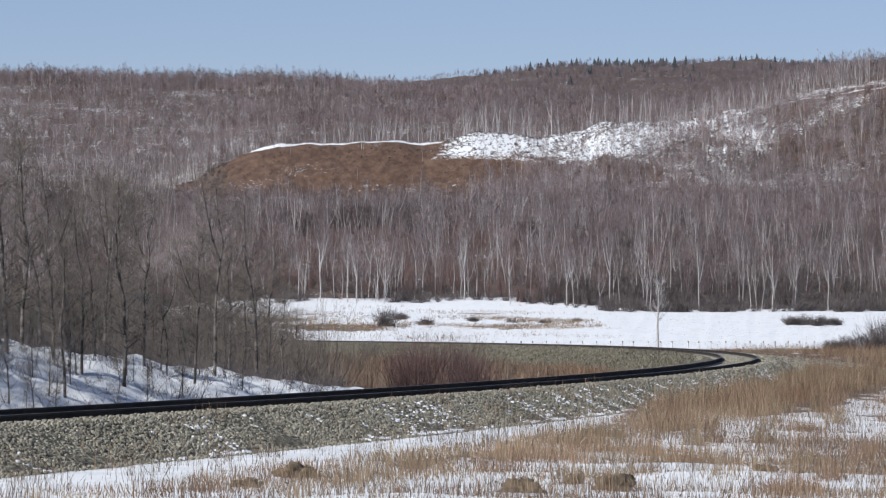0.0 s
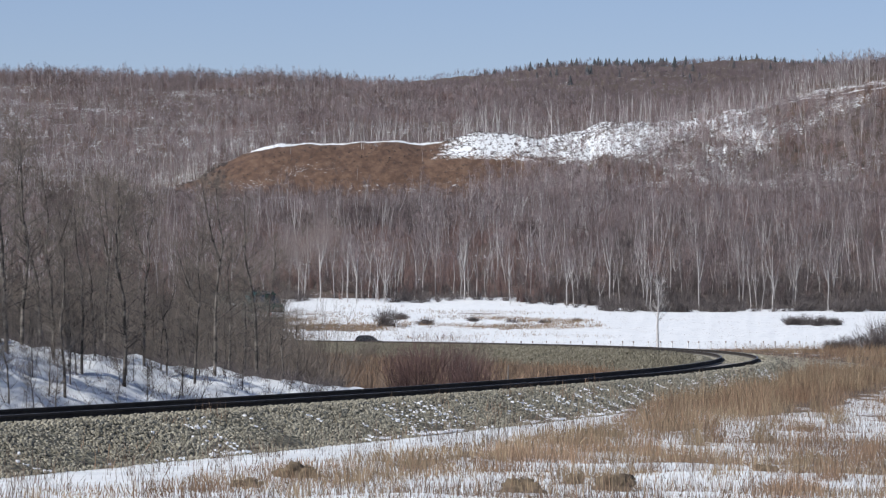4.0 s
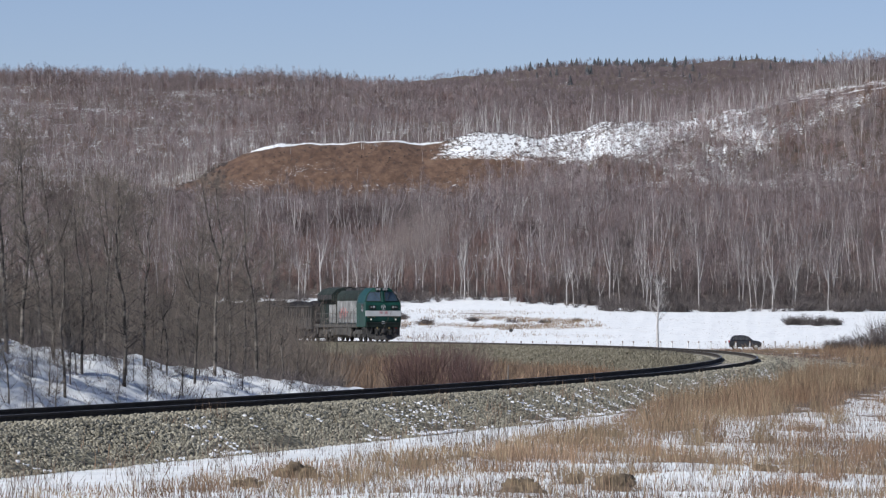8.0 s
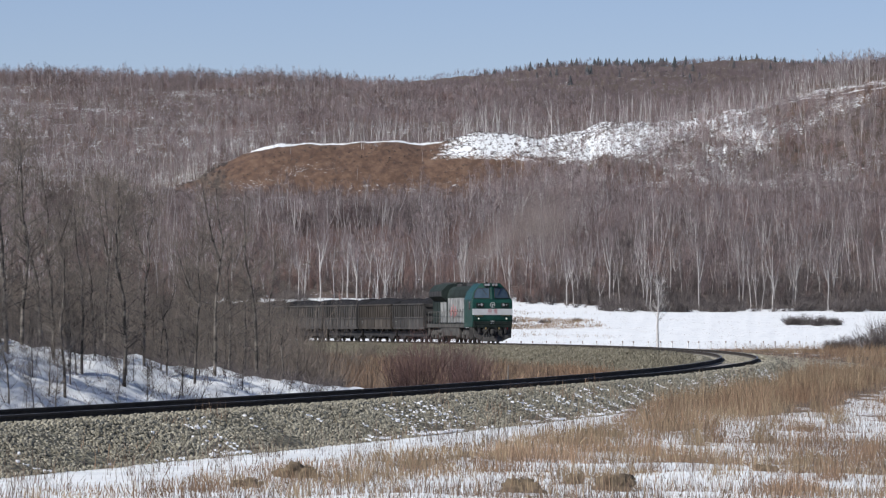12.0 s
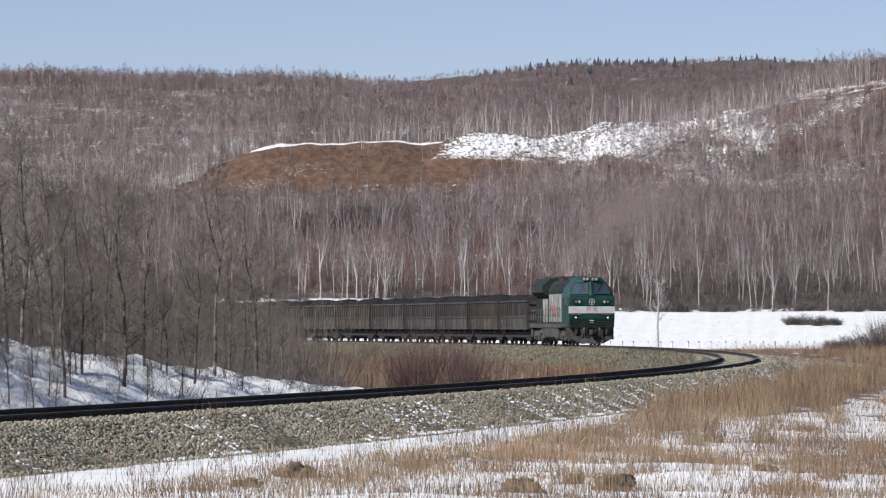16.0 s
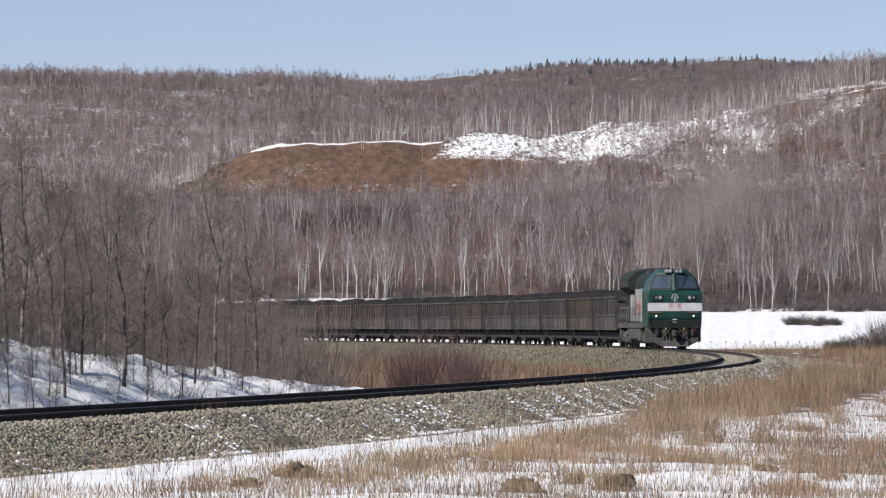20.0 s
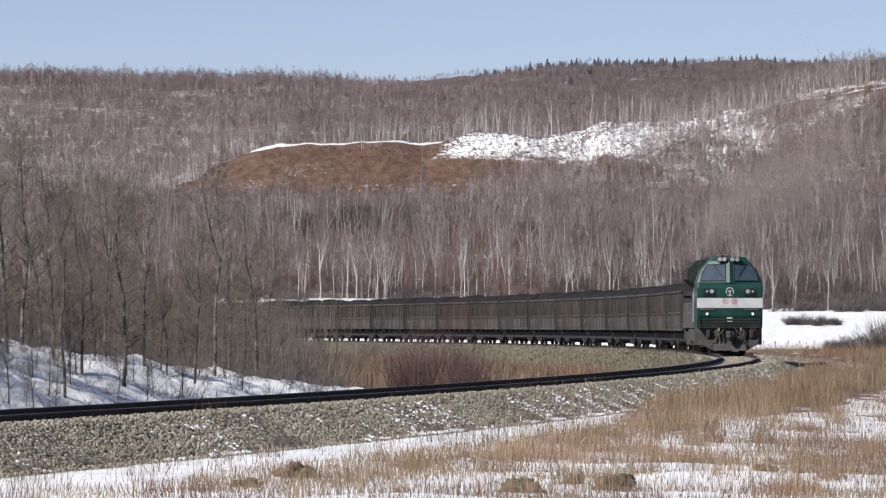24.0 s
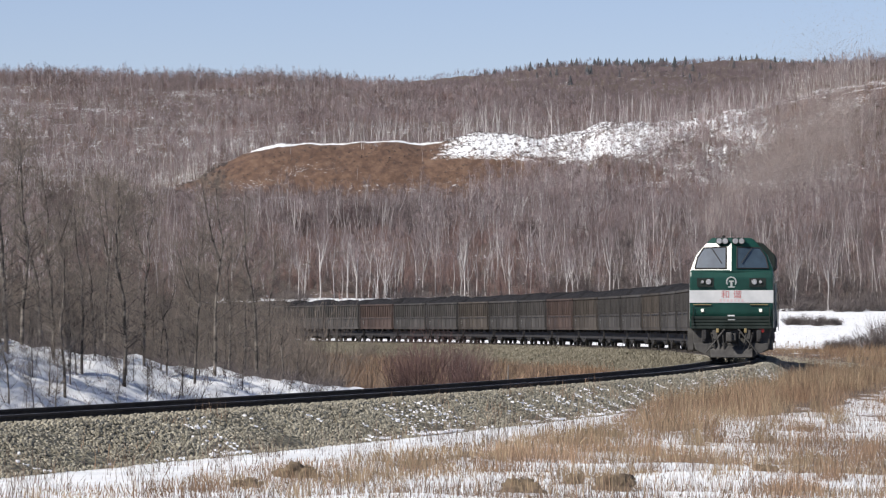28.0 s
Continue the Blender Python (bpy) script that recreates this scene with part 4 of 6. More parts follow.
# ---------- birches at the edge of the wood, and the lone one in the field ----------
def build_edge_birches():
    rng = np.random.RandomState(51)
    models = []
    for k in range(7):
        arr = bare_tree(rng, 14, 0.11, 16, 220, 0.36, 0.2, 1.6, 0.04, 6, 3, up=1.4, fork=1 + k % 3 + (k == 5), rise=0.7, loose=0.35)
        models.append(tree_thing("birch_tree", arr, BIRCH, TWIG if k % 2 else TWIG_RED, "tall bare birch with white bark at the edge of the wood", "tree", "birches along the wood"))
    used = set()
    for i in range(60):
        y = 888 + 70 * rng.uniform() ** 1.6
        x = rng.uniform(-0.094, 0.094) * y
        y = max(y, float(wood_edge(x)) + 12 * rng.uniform())
        k = rng.randint(0, len(models))
        plant(models[k], x, y, rng.uniform(0, 360), rng.uniform(0.42, 0.95), first=k not in used)
        used.add(k)
    lone = tree_thing("birch_tree", bare_tree(rng, 9.9, 0.2, 34, 520, 0.40, 0.34, 0.9, 0.03, 6, 4, up=0.9), BIRCH, BIRCH, "lone bare birch standing in the snowy field", "tree", "")
    plant(lone, 29.9, 692, 30, 1.0, first=True)
    tall = tree_thing("birch_tree", bare_tree(rng, 13, 0.12, 14, 260, 0.4, 0.26, 1.4, 0.04, 6, 3, up=1.1, fork=3, rise=0.6, loose=0.4), BIRCH, TWIG, "many-stemmed white birch at the edge of the wood", "tree", "birches along the wood")
    for i, (ax, y, s) in enumerate(((0.0249, 900, 0.78), (-0.0192, 905, 1.0), (-0.0174, 900, 0.9), (0.0043, 902, 1.05), (-0.0247, 908, 1.1), (0.0515, 900, 0.95), (0.0775, 896, 0.8), (0.0335, 915, 1.1), (0.0595, 920, 1.1))):
        y = max(y, float(wood_edge(ax * y)) + 2)
        plant(tall, ax * y, y, 40 + 77 * i, s, first=i == 0)
    rim = [tree_thing("birch_tree", bare_tree(rng, 15, 0.2, 13, 130, 0.42, 0.2, 1.7, 0.085, 5, 3, up=1.3, fork=k, rise=0.7, loose=0.35), BIRCH, TWIG, "tall bare birch on the rim of the hill", "tree", "birches on the rim") for k in range(3)]
    for i in range(72):
        x = rng.uniform(-46, 190)
        y = rng.uniform(2094, 2112)
        plant(rim[i % 3], x, y, rng.uniform(0, 360), first=i < 3, size=rng.uniform(0.55, 0.9) * (1 + 0.4 * float(smoothstep(0, 40, x) - smoothstep(80, 120, x))))
    # a few pale birches on the bare face of the cutting
    for i, (x, y, s) in enumerate(((-33.8, 2066, 0.75), (-28.0, 2070, 0.78), (8.0, 2060, 0.7), (43.0, 2062, 0.8), (56.0, 2050, 0.85), (19.0, 2075, 0.6))):
        plant(rim[i % 3], x, y, 50 * i, s)


build_edge_birches()


# ---------- bare trees on the snowy bank inside the curve ----------
def build_bank_trees():
    rng = np.random.RandomState(61)
    models = []
    for k in range(8):
        arr = bare_tree(rng, 6.0, 0.050, 84, 2500, 0.12, 0.20, 0.42, 0.0068, 7, 3, up=0.5, fork=(0, 1, 0, 0, 0, 1, 0, 0)[k], rise=0.3, loose=0.75, k=13, limb_nodes=5, gnarl=0.05)
        models.append(tree_thing("bare_tree", arr, BIRCH_NEAR, TWIG_NEAR, "slender leafless grey-barked tree on the snowy bank", "tree", "trees on the bank"))
    used = set()

    def put(x, y, size):
        k = rng.randint(0, len(models))
        plant(models[k], x, y, rng.uniform(0, 360), size, first=k not in used)
        used.add(k)
    for ax, y, size in BANK_TREES:
        put(ax * y, y, size * 0.74)
    for i in range(34):
        y = 100 + 100 * rng.uniform()
        ax = rng.uniform(-0.092, -0.03)
        if beside(ax * y, y) > -7:
            continue
        put(ax * y, y, rng.uniform(0.45, 0.85) * min(1.0, y / 125))
    for i in range(90):
        y = 84 + 44 * rng.uniform()
        ax = rng.uniform(-0.092, -0.035)
        if beside(ax * y, y) < -3.6:
            put(ax * y, y, rng.uniform(0.12, 0.34))
    # the thicket behind them
    n = 80
    y = rng.uniform(165, 440, n)
    x = rng.uniform(-0.1, -0.036, n) * y
    # a grove outside the view, added to cast tree shadows over the bank
    yy = rng.uniform(56, 122, 235)
    xx = -0.114 * yy - 12 * rng.uniform(0, 1, 235) ** 1.3
    x, y = np.concatenate([x, xx]), np.concatenate([y, yy])
    keep = beside(x, y) < -6.3
    x, y = x[keep], y[keep]
    kinds = [bare_tree(rng, 8, 0.04, 30, 240, 0.12, 0.24, 0.7, 0.013, 5, 3, up=0.5, fork=k % 2, rise=0.2, loose=0.7) for k in range(5)]
    # thick stems for the unseen grove, so that it shades more
    stout = [bare_tree(rng, 8, 0.085, 26, 300, 0.10, 0.26, 0.9, 0.02, 5, 3, fork=1 + k % 2) for k in range(4)]
    m = y > 130
    for trees, pick, name, label in ((kinds, m, "thicket", "grey-brown leafless thicket inside the curve"), (stout, ~m, "shade_grove", "unseen leafless grove added to throw shade on the bank")):
        grow(trees, np.stack([x, y, height(x, y) - 0.05], 1)[pick], rng.uniform(0.4, 0.95, pick.sum()), BIRCH_NEAR, TWIG_NEAR, name, label, "thicket", rng)


def build_litter():
    rng = np.random.RandomState(66)
    n = 7000
    y = rng.uniform(70, 142, n)
    x = rng.uniform(-0.095, -0.02, n) * y
    o = beside(x, y)
    keep = (o < -3.2) & (o > -13) & (rng.uniform(0, 1, n) < np.maximum(np.interp(o, (-8.5, -6.0, -3.5), (1.0, 0.32, 0.2)), smoothstep(112, 130, y)))
    x, y = x[keep], y[keep]
    sh = [shrub_arrays(rng, 0.28, 0.4, 9, 0.007, 0.9) for _ in range(5)]
    V, F = scatter(sh, np.stack([x, y, height(x, y) - 0.02], 1), rng.uniform(0.35, 1.5, len(x)) ** 1.3, rng.uniform(0, 6, len(x)), rng.randint(0, 5, len(x)))
    tagged(new("bank_brush", np_mesh("bank_brush", V, F, [SHRUB])), "low dark twigs and dead weeds poking out of the bank's snow", "undergrowth", kind="stuff")


def build_low_thicket():
    rng = np.random.RandomState(67)
    n = 480
    y = 150 + 200 * rng.uniform(0, 1, n)
    x = rng.uniform(-0.095, -0.024, n) * y
    keep = (beside(x, y) < -8.5) & (rng.uniform(0, 1, n) < np.interp(x / y, (-0.062, -0.036, -0.024), (1, 0.5, 0.08)))
    x, y = x[keep], y[keep]
    sh = [shrub_arrays(rng, 1.3, 4.2, 70, 0.014, 0.55) for _ in range(6)]
    V, F = scatter(sh, np.stack([x, y, height(x, y) - 0.02], 1), rng.uniform(0.55, 1.25, len(x)), rng.uniform(0, 6, len(x)), rng.randint(0, 6, len(x)))
    tagged(new("low_thicket", np_mesh("low_thicket", V, F, [TWIG_NEAR])), "dense grey-brown leafless brush between the bank and the line", "thicket", kind="stuff")


build_litter()
build_low_thicket()
BANK_TREES = [(-0.0878, 94, 1.12), (-0.0848, 97, 1.05), (-0.0783, 97, 0.85), (-0.0760, 91, 0.75), (-0.0726, 97, 0.8), (-0.0641, 97, 0.95), (-0.0601, 104, 0.85), (-0.0555, 104, 0.5),
              (-0.0499, 103, 0.75), (-0.0459, 108, 1.0), (-0.0374, 117, 1.05), (-0.0320, 124, 0.6), (-0.0823, 88, 0.3), (-0.0774, 86, 0.36), (-0.0652, 90, 0.3), (-0.0595, 92, 0.34), (-0.0535, 96, 0.3), (-0.068, 112, 1.0), (-0.040, 118, 0.8),
              (-0.0810, 104, 1.05), (-0.0700, 103, 0.7), (-0.0430, 113, 0.7), (-0.0350, 128, 0.9), (-0.0290, 140, 0.7)]
build_bank_trees()


# ---------- bushes ----------
def build_bushes():
    rng = np.random.RandomState(71)

    def bush(name, x, y, r, h, n, width, material, label, group=""):
        v, f = shrub_arrays(rng, r, h, n, width)
        ob = tagged(new(name, np_mesh(name, v, f, [material])), label, "bush", group)
        ob.matrix_basis = pose(x, y, float(height(x, y)) - 0.03)
    for dx, dy, s in ((-0.35, 0, 1.0), (0.5, 3, 1.0), (-0.9, 4, 0.8), (0.95, -2, 0.75)):
        bush("willow_bush", -0.2 + dx, 127 + dy, 1.0 * s, 2.1 * s, 210, 0.011, WILLOW, "dense dark-red leafless willow bush beside the track", "willow bushes")
    for ax, y, r, h in ((-0.0115, 825, 3.4, 4.0), (-0.0035, 832, 2.4, 1.7), (-0.0085, 858, 2.0, 1.6), (0.0726, 832, 3.0, 2.5), (0.0775, 834, 2.6, 2.1), (0.0700, 833, 2.4, 2.1), (0.0750, 829, 2.8, 2.4), (0.0790, 831, 1.8, 1.6),
                        (0.0060, 850, 2.0, 1.2), (0.0140, 845, 2.4, 1.1), (0.0205, 842, 2.0, 1.0), (0.0270, 850, 1.6, 1.0)):
        bush("field_bush", ax * y, y, r, h, 260, 0.07, SHRUB, "round leafless bush in the snowy field", "bushes in the field")
    for ax, y, r, h in ((0.0895, 330, 2.2, 2.9), (0.086, 322, 1.5, 1.9), (0.0815, 318, 1.2, 1.3), (0.0925, 320, 1.8, 2.4), (0.078, 330, 1.0, 0.9)):
        bush("trackside_bush", ax * y, y, r, h, 300, 0.03, SHRUB, "grey-brown leafless bush in the dry grass", "bushes by the line")
    for ax, y, r, h in ((-0.0285, 158, 1.5, 3.0), (-0.0230, 165, 1.3, 2.2), (-0.0335, 160, 1.4, 3.3), (-0.0375, 152, 1.3, 3.0), (-0.0310, 190, 1.6, 3.2), (-0.0255, 200, 1.4, 2.6), (-0.0180, 300, 1.6, 2.0), (-0.0150, 380, 1.7, 2.4), (-0.0075, 160, 1.0, 1.5), (0.0035, 132, 0.5, 1.6)):
        bush("thin_bush", ax * y, y, r, h, 230, 0.016, TWIG_NEAR, "thin leafless bush inside the curve", "bushes inside the curve")


build_bushes()


# ---------- dry grass and weeds ----------
def blades(rng, x, y, h, lean, width):
    """Upright stalks with a bent tip, two slim triangles each."""
    n = len(x)
    z = height(x, y) - 0.02
    o = beside(x, y)
    on_bed = np.interp(o, (-5.2, -4.3, -2.6, -1.95, -1.28, 1.28, 1.55, 1.95, 2.3, 2.65, 3.0), (-1.6, -1.34, -0.52, -0.16, -0.12, -0.105, -0.13, -0.34, -0.51, -0.68, -0.82)) - 0.02
    z = np.where((o > -5.2) & (o < 3.0) & (y < 500), np.maximum(z, on_bed), z)
    a = rng.uniform(0, 2 * pi, n)
    d = np.stack([np.cos(a) * lean, np.sin(a) * lean, np.ones(n)], 1) * h[:, None]
    p = np.stack([x, y, z], 1)
    s = np.stack([np.ones(n), rng.normal(0, 0.5, n), np.zeros(n)], 1) * (width / 2)[:, None]
    V = np.stack([p - s, p + s, p + d], 1)
    plume = np.nonzero(rng.uniform(0, 1, n) < 0.14)[0]
    V[plume] = np.stack([p - s * 0.2, p + d + s * 1.2, p + d * 0.82 - s * 1.2], 1)[plume]
    return V.reshape(-1, 3), np.arange(3 * n).reshape(-1, 3)


def build_grass():
    rng = np.random.RandomState(81)

    def strip(n, s0, s1, o0, o1):
        s, o = rng.uniform(s0, s1, n), rng.uniform(o0, o1, n)
        x, y, th = on_line(s, o)
        return x, y
    gold, russet, stalk, olive = [], [], [], []
    # weeds along the foot of the bank, low near the camera and taller towards the bend
    x, y = strip(100000, -215, -60, 2.7, 8.4)
    o = beside(x, y)
    d = waves(x, y, 5, 82) + waves(x, y, 1.6, 83) * 0.7
    tall = np.interp(y, (56, 70, 85, 105, 130), (0.15, 0.26, 0.38, 0.50, 0.64))
    keep = (d > np.interp(y, (60, 72, 100), (-0.1, -0.75, -1.0))) & (np.abs(x) < 0.095 * y) & (o > np.interp(y, (95, 118), (4.8, 2.7)) + 0.35 * waves(x, y, 3, 17)) & (o < np.interp(y, (60, 74, 90, 103, 131), (6.7, 7.7, 6.7, 6.2, 5.4)) + 0.5 * waves(x, y, 4, 18) + 0.3 * rng.normal(size=len(x)))
    x, y, tall = x[keep], y[keep], tall[keep]
    o = beside(x, y)
    tall = tall * np.clip(0.8 + 0.5 * waves(x, y, 2.4, 94), 0.35, 1.4) * (0.4 + 0.6 * np.maximum(smoothstep(4.6, 5.8, o), smoothstep(100, 118, y)))
    m = waves(x, y, 4, 84) > 0.1
    gold.append((x[m], y[m], tall[m], 0.0075)), russet.append((x[~m], y[~m], tall[~m], 0.007))
    # the meadow beyond it, in drifts with snow between
    y = 56 + 270 * rng.uniform(0, 1, 170000) ** 1.9
    x = rng.uniform(-0.06, 0.098, len(y)) * y
    o = beside(x, y)
    d = 0.75 - snow_at(x, y) + 0.5 * waves(x, y, 2.2, 86) + smoothstep(130, 190, y) * 0.8
    keep = (o > 6.5) & (y > 118 + 14 * waves(x, y, 8, 93)) & (d + 0.3 * waves(x, y, 6, 92) > np.interp(y, (60, 100, 140, 180), (0.36, 0.45, 0.8, 0.62)))
    x, y, d = x[keep], y[keep], d[keep]
    m = waves(x, y, 9, 87) > 0.2
    tall = np.interp(y, (56, 90, 160), (0.2, 0.3, 0.5)) * np.clip(0.5 + d * 0.5, 0.5, 1.2)
    gold.append((x[m], y[m], tall[m], 0.011)), russet.append((x[~m], y[~m], tall[~m], 0.010))
    # tussocks with snow between them
    for k in range(300):
        cy = 57 + 78 * rng.uniform() ** 1.1
        cx = (0.097 - 0.167 * rng.uniform() ** 1.5) * cy
        if beside(cx, cy) < 5.6 + 0.8 * rng.uniform() or (cy < 63 and 0.5 < cx < 2.6) or waves(cx, cy, 7, 95) < -0.45:
            continue
        n = int(rng.uniform(40, 230))
        rad = rng.uniform(0.12, 0.5)
        x, y = cx + rng.normal(0, rad, n), cy + rng.normal(0, rad * 2.0, n)
        edge = np.exp(-((x - cx) / rad / 1.4) ** 2)
        tall = rng.uniform(0.14, 0.52) * np.interp(cy, (56, 90, 130), (0.75, 1.0, 1.35)) * (0.4 + 0.6 * edge)
        (gold if rng.uniform() < 0.5 else russet).append((x, y, tall, 0.008))
    # thin stalks standing everywhere out of the snow, closer in drifts
    n = 120000
    y = 54 + 130 * rng.uniform(0, 1, n) ** 1.55
    x = rng.uniform(-0.06, 0.097, n) * y
    d = 0.55 * waves(x, y, 3.2, 90) + 0.5 * waves(x, y, 1.1, 91) + 1.5 * np.exp(-((x - 6.6) / 1.6) ** 2 - ((y - 85) / 15) ** 2) + 0.9 * smoothstep(110, 150, y)
    keep = (beside(x, y) > 5.9) & (d > rng.normal(0.30, 0.45, n))
    x, y = x[keep], y[keep]
    tall = (0.24 + 0.09 * waves(x, y, 2.5, 97)) * np.interp(y, (55, 90, 150), (0.8, 1.05, 1.5))
    pick = rng.uniform(0, 1, len(x)) + 0.25 * waves(x, y, 3.0, 98)
    for who, m in ((stalk, pick < 0.62), (russet, (pick >= 0.62) & (pick < 0.86)), (gold, pick >= 0.86)):
        who.append((x[m], y[m], tall[m], 0.0064))
    x, y = strip(800, -215, -100, 2.5, 4.6)
    stalk.append((x, y, 0.26, 0.007))
    for k in range(60):
        s0, o0 = rng.uniform(-215, -120), rng.uniform(1.5, 2.9)
        n = int(rng.uniform(6, 26))
        x, y, th = on_line(s0 + rng.normal(0, 0.35, n), o0 + rng.normal(0, 0.12, n))
        russet.append((x, y, rng.uniform(0.15, 0.4), 0.007))
    for k in range(120):
        s0, o0 = rng.uniform(-215, -110), rng.uniform(2.9, 5.4)
        n = int(rng.uniform(8, 36))
        x, y, th = on_line(s0 + rng.normal(0, 0.4, n), o0 + rng.normal(0, 0.15, n))
        stalk.append((x, y, rng.uniform(0.2, 0.5), 0.0055))
    # matted grass on and round the clods
    for cx, cy, r0 in ((2.19, 64.0, 0.27), (0.98, 62.3, 0.30), (-1.95, 66.5, 0.30), (1.75, 66.5, 0.14)):
        gold.append((cx + rng.normal(0, r0 * 0.8, 110), cy + rng.normal(0, r0 * 1.2, 110), 0.27, 0.008))
    # grass along the bend and beyond it
    x, y = strip(30000, -60, 150, 2.9, 24)
    far_out = smoothstep(5.0, 9.0, beside(x, y) + 0.8 * waves(x, y, 5, 101))
    russet.append((x, y, np.interp(y, (200, 235, 260, 400), (0.55, 0.34, 0.20, 0.14)) * (0.15 + 0.85 * far_out), 0.02))
    x, y = strip(62000, -70, 215, -5.6, -1.8)
    olive.append((x, y, 0.17, 0.035))
    # inside the curve, below the far side of the line
    x, y = strip(14000, -85, 60, -7.8, -4.4)
    russet.append((x, y, np.clip(0.5 + 0.32 * waves(x, y, 7, 100), 0.1, 0.95), 0.015))
    x, y = strip(30000, -95, 190, -19, -7.4)
    pick = rng.uniform(0, 1, len(x)) + 0.2 * waves(x, y, 9, 99)
    for who, m in ((gold, pick < 0.1), (russet, (pick >= 0.1) & (pick < 0.42)), (stalk, pick >= 0.42)):
        who.append((x[m], y[m], 0.85, 0.020))
    # stubble poking through the snow of the far field
    y = rng.uniform(700, 880, 14000)
    x = rng.uniform(-0.03, 0.093, len(y)) * y
    keep = waves(x, 0.3 * y, 9, 102) + rng.normal(0, 0.5, len(y)) > 0.1
    stalk.append((x[keep], y[keep], 0.13, 0.045))
    # tufts in the far field
    y = np.concatenate([rng.uniform(805, 868, 26000), rng.uniform(770, 915, 12000)])
    x = rng.uniform(-0.065, 0.034, len(y)) * y
    keep = waves(x, y * 0.5, 22, 10) + 0.45 * waves(x, y, 5, 89) > np.interp(x, (0, 25), (-0.05, 0.5))
    m = rng.uniform(0, 1, len(x)) < 0.5
    russet.append((x[keep & m], y[keep & m], 0.5, 0.05)), gold.append((x[keep & ~m], y[keep & ~m], 0.45, 0.05))
    for name, sets, mt, label in (("golden_grass", gold, STRAW, "dry golden grass beside the railway bank"), ("russet_weeds", russet, RUSSET, "dense russet weeds and dead grass"), ("dead_stalks", stalk, STALK, "single dead weed stalks standing in the snow"), ("bank_weeds", olive, OLIVE, "low olive-grey weeds on the embankment slope")):
        items = []
        for x, y, h, w in sets:
            n = len(x)
            items.append(blades(rng, x, y, h * rng.uniform(0.3, 1.25, n), rng.normal(0, 0.36, n), w * rng.uniform(0.7, 1.5, n)))
        V, F = join(items)
        tagged(new(name, np_mesh(name, V, F, [mt])), label, "grass", kind="stuff")


build_grass()


# ---------- clods of earth and tussocks in the foreground ----------
def build_clods():
    rng = random.Random(31)
    for x, y, rx, h in ((2.19, 64.0, 0.27, 0.22), (0.98, 62.3, 0.30, 0.16), (-1.95, 66.5, 0.30, 0.18), (1.75, 66.5, 0.14, 0.09), (4.6, 71.0, 0.18, 0.1), (-2.5, 63.0, 0.2, 0.1)):
        bm = BM()
        bmesh.ops.create_icosphere(bm, subdivisions=4, radius=1.0)
        off = Vector((rng.uniform(0, 9), rng.uniform(0, 9), 0))
        for v in bm.verts:
            v.co *= 0.9 + 0.5 * noise.noise(v.co * 1.6 + off) + 0.35 * noise.noise(v.co * 4 + off) + 0.25 * noise.noise(v.co * 9 + off)
            v.co = Vector((v.co.x * rx, v.co.y * rx, max(v.co.z, -0.4) * h * 0.95))
        me = bpy.data.meshes.new("earth_clod")
        bm.to_mesh(me)
        bm.free()
        me.materials.append(EARTH)
        me.polygons.foreach_set("use_smooth", [True] * len(me.polygons))
        ob = tagged(new("earth_clod", me), "clod of brown earth and matted grass in the snow", "clod", "clods in the foreground")
        ob.matrix_basis = pose(x, y, float(height(x, y)) + 0.02)


build_clods()


# ---------- road, posts and railing beyond the line ----------
def build_road():
    xs = np.arange(-140, 141, 4.0)
    y0, y1 = 681.0, 688.0
    V = []
    for yy in (y0, y1):
        V.append(np.stack([xs, np.full(len(xs), yy), np.full(len(xs), -1.95)], 1))
    for yy in (y0 - 2, y1 + 2):
        V.append(np.stack([xs, np.full(len(xs), yy), np.full(len(xs), -2.6)], 1))
    V = np.concatenate(V)
    n = len(xs)
    i = np.arange(n - 1)
    F = np.concatenate([np.stack([i, i + 1, i + 1 + n, i + n], 1), np.stack([i + 2 * n, i + 2 * n + 1, i + 1, i], 1), np.stack([i + n, i + n + 1, i + 1 + 3 * n, i + 3 * n], 1)])
    tagged(new("road", np_mesh("road", V, F, [ASPHALT])), "narrow asphalt road crossing the valley", "road", kind="structure")
    bm = BM()
    box(bm, -0.065, 0.065, -0.065, 0.065, 0.0, 1.1, 0.02)
    post = tagged(new("guard_post"), "short whitewashed guard post with a weathered top", "post", "guard posts along the road")
    part("shaft", bm, POST_WHITE, post)
    bm = BM()
    prism(bm, [(-0.07, -0.07), (0.07, -0.07), (0.07, 0.07), (-0.07, 0.07)], 1.1, 1.32, axis="z", bevel=0.03)
    part("cap", bm, POST_RUST, post, "weathered brown cap")
    rng = random.Random(5)
    for k in range(44):
        m = pose(-21 + 1.75 * k + rng.uniform(-0.2, 0.2), 680.3, -2.05, rng.uniform(-3, 3), rng.uniform(-5, 5), rng.uniform(0, 90))
        if k:
            copy_thing(post, m)
        else:
            post.matrix_basis = m
    rail = tagged(new("guard_railing"), "low weathered grey railing at the roadside", "railing")
    rail.matrix_basis = pose(14.5, 679.6, -2.0)
    for q in (-1.35, 0, 1.35):
        bm = BM()
        rod(bm, (q, 0, 0), (q, 0, 0.78), 0.06)
        part("upright", bm, POST_GREY, rail)
    bm = BM()
    rod(bm, (-1.5, 0, 0.74), (1.5, 0, 0.74), 0.06)
    part("handrail", bm, POST_GREY, rail)



build_road()


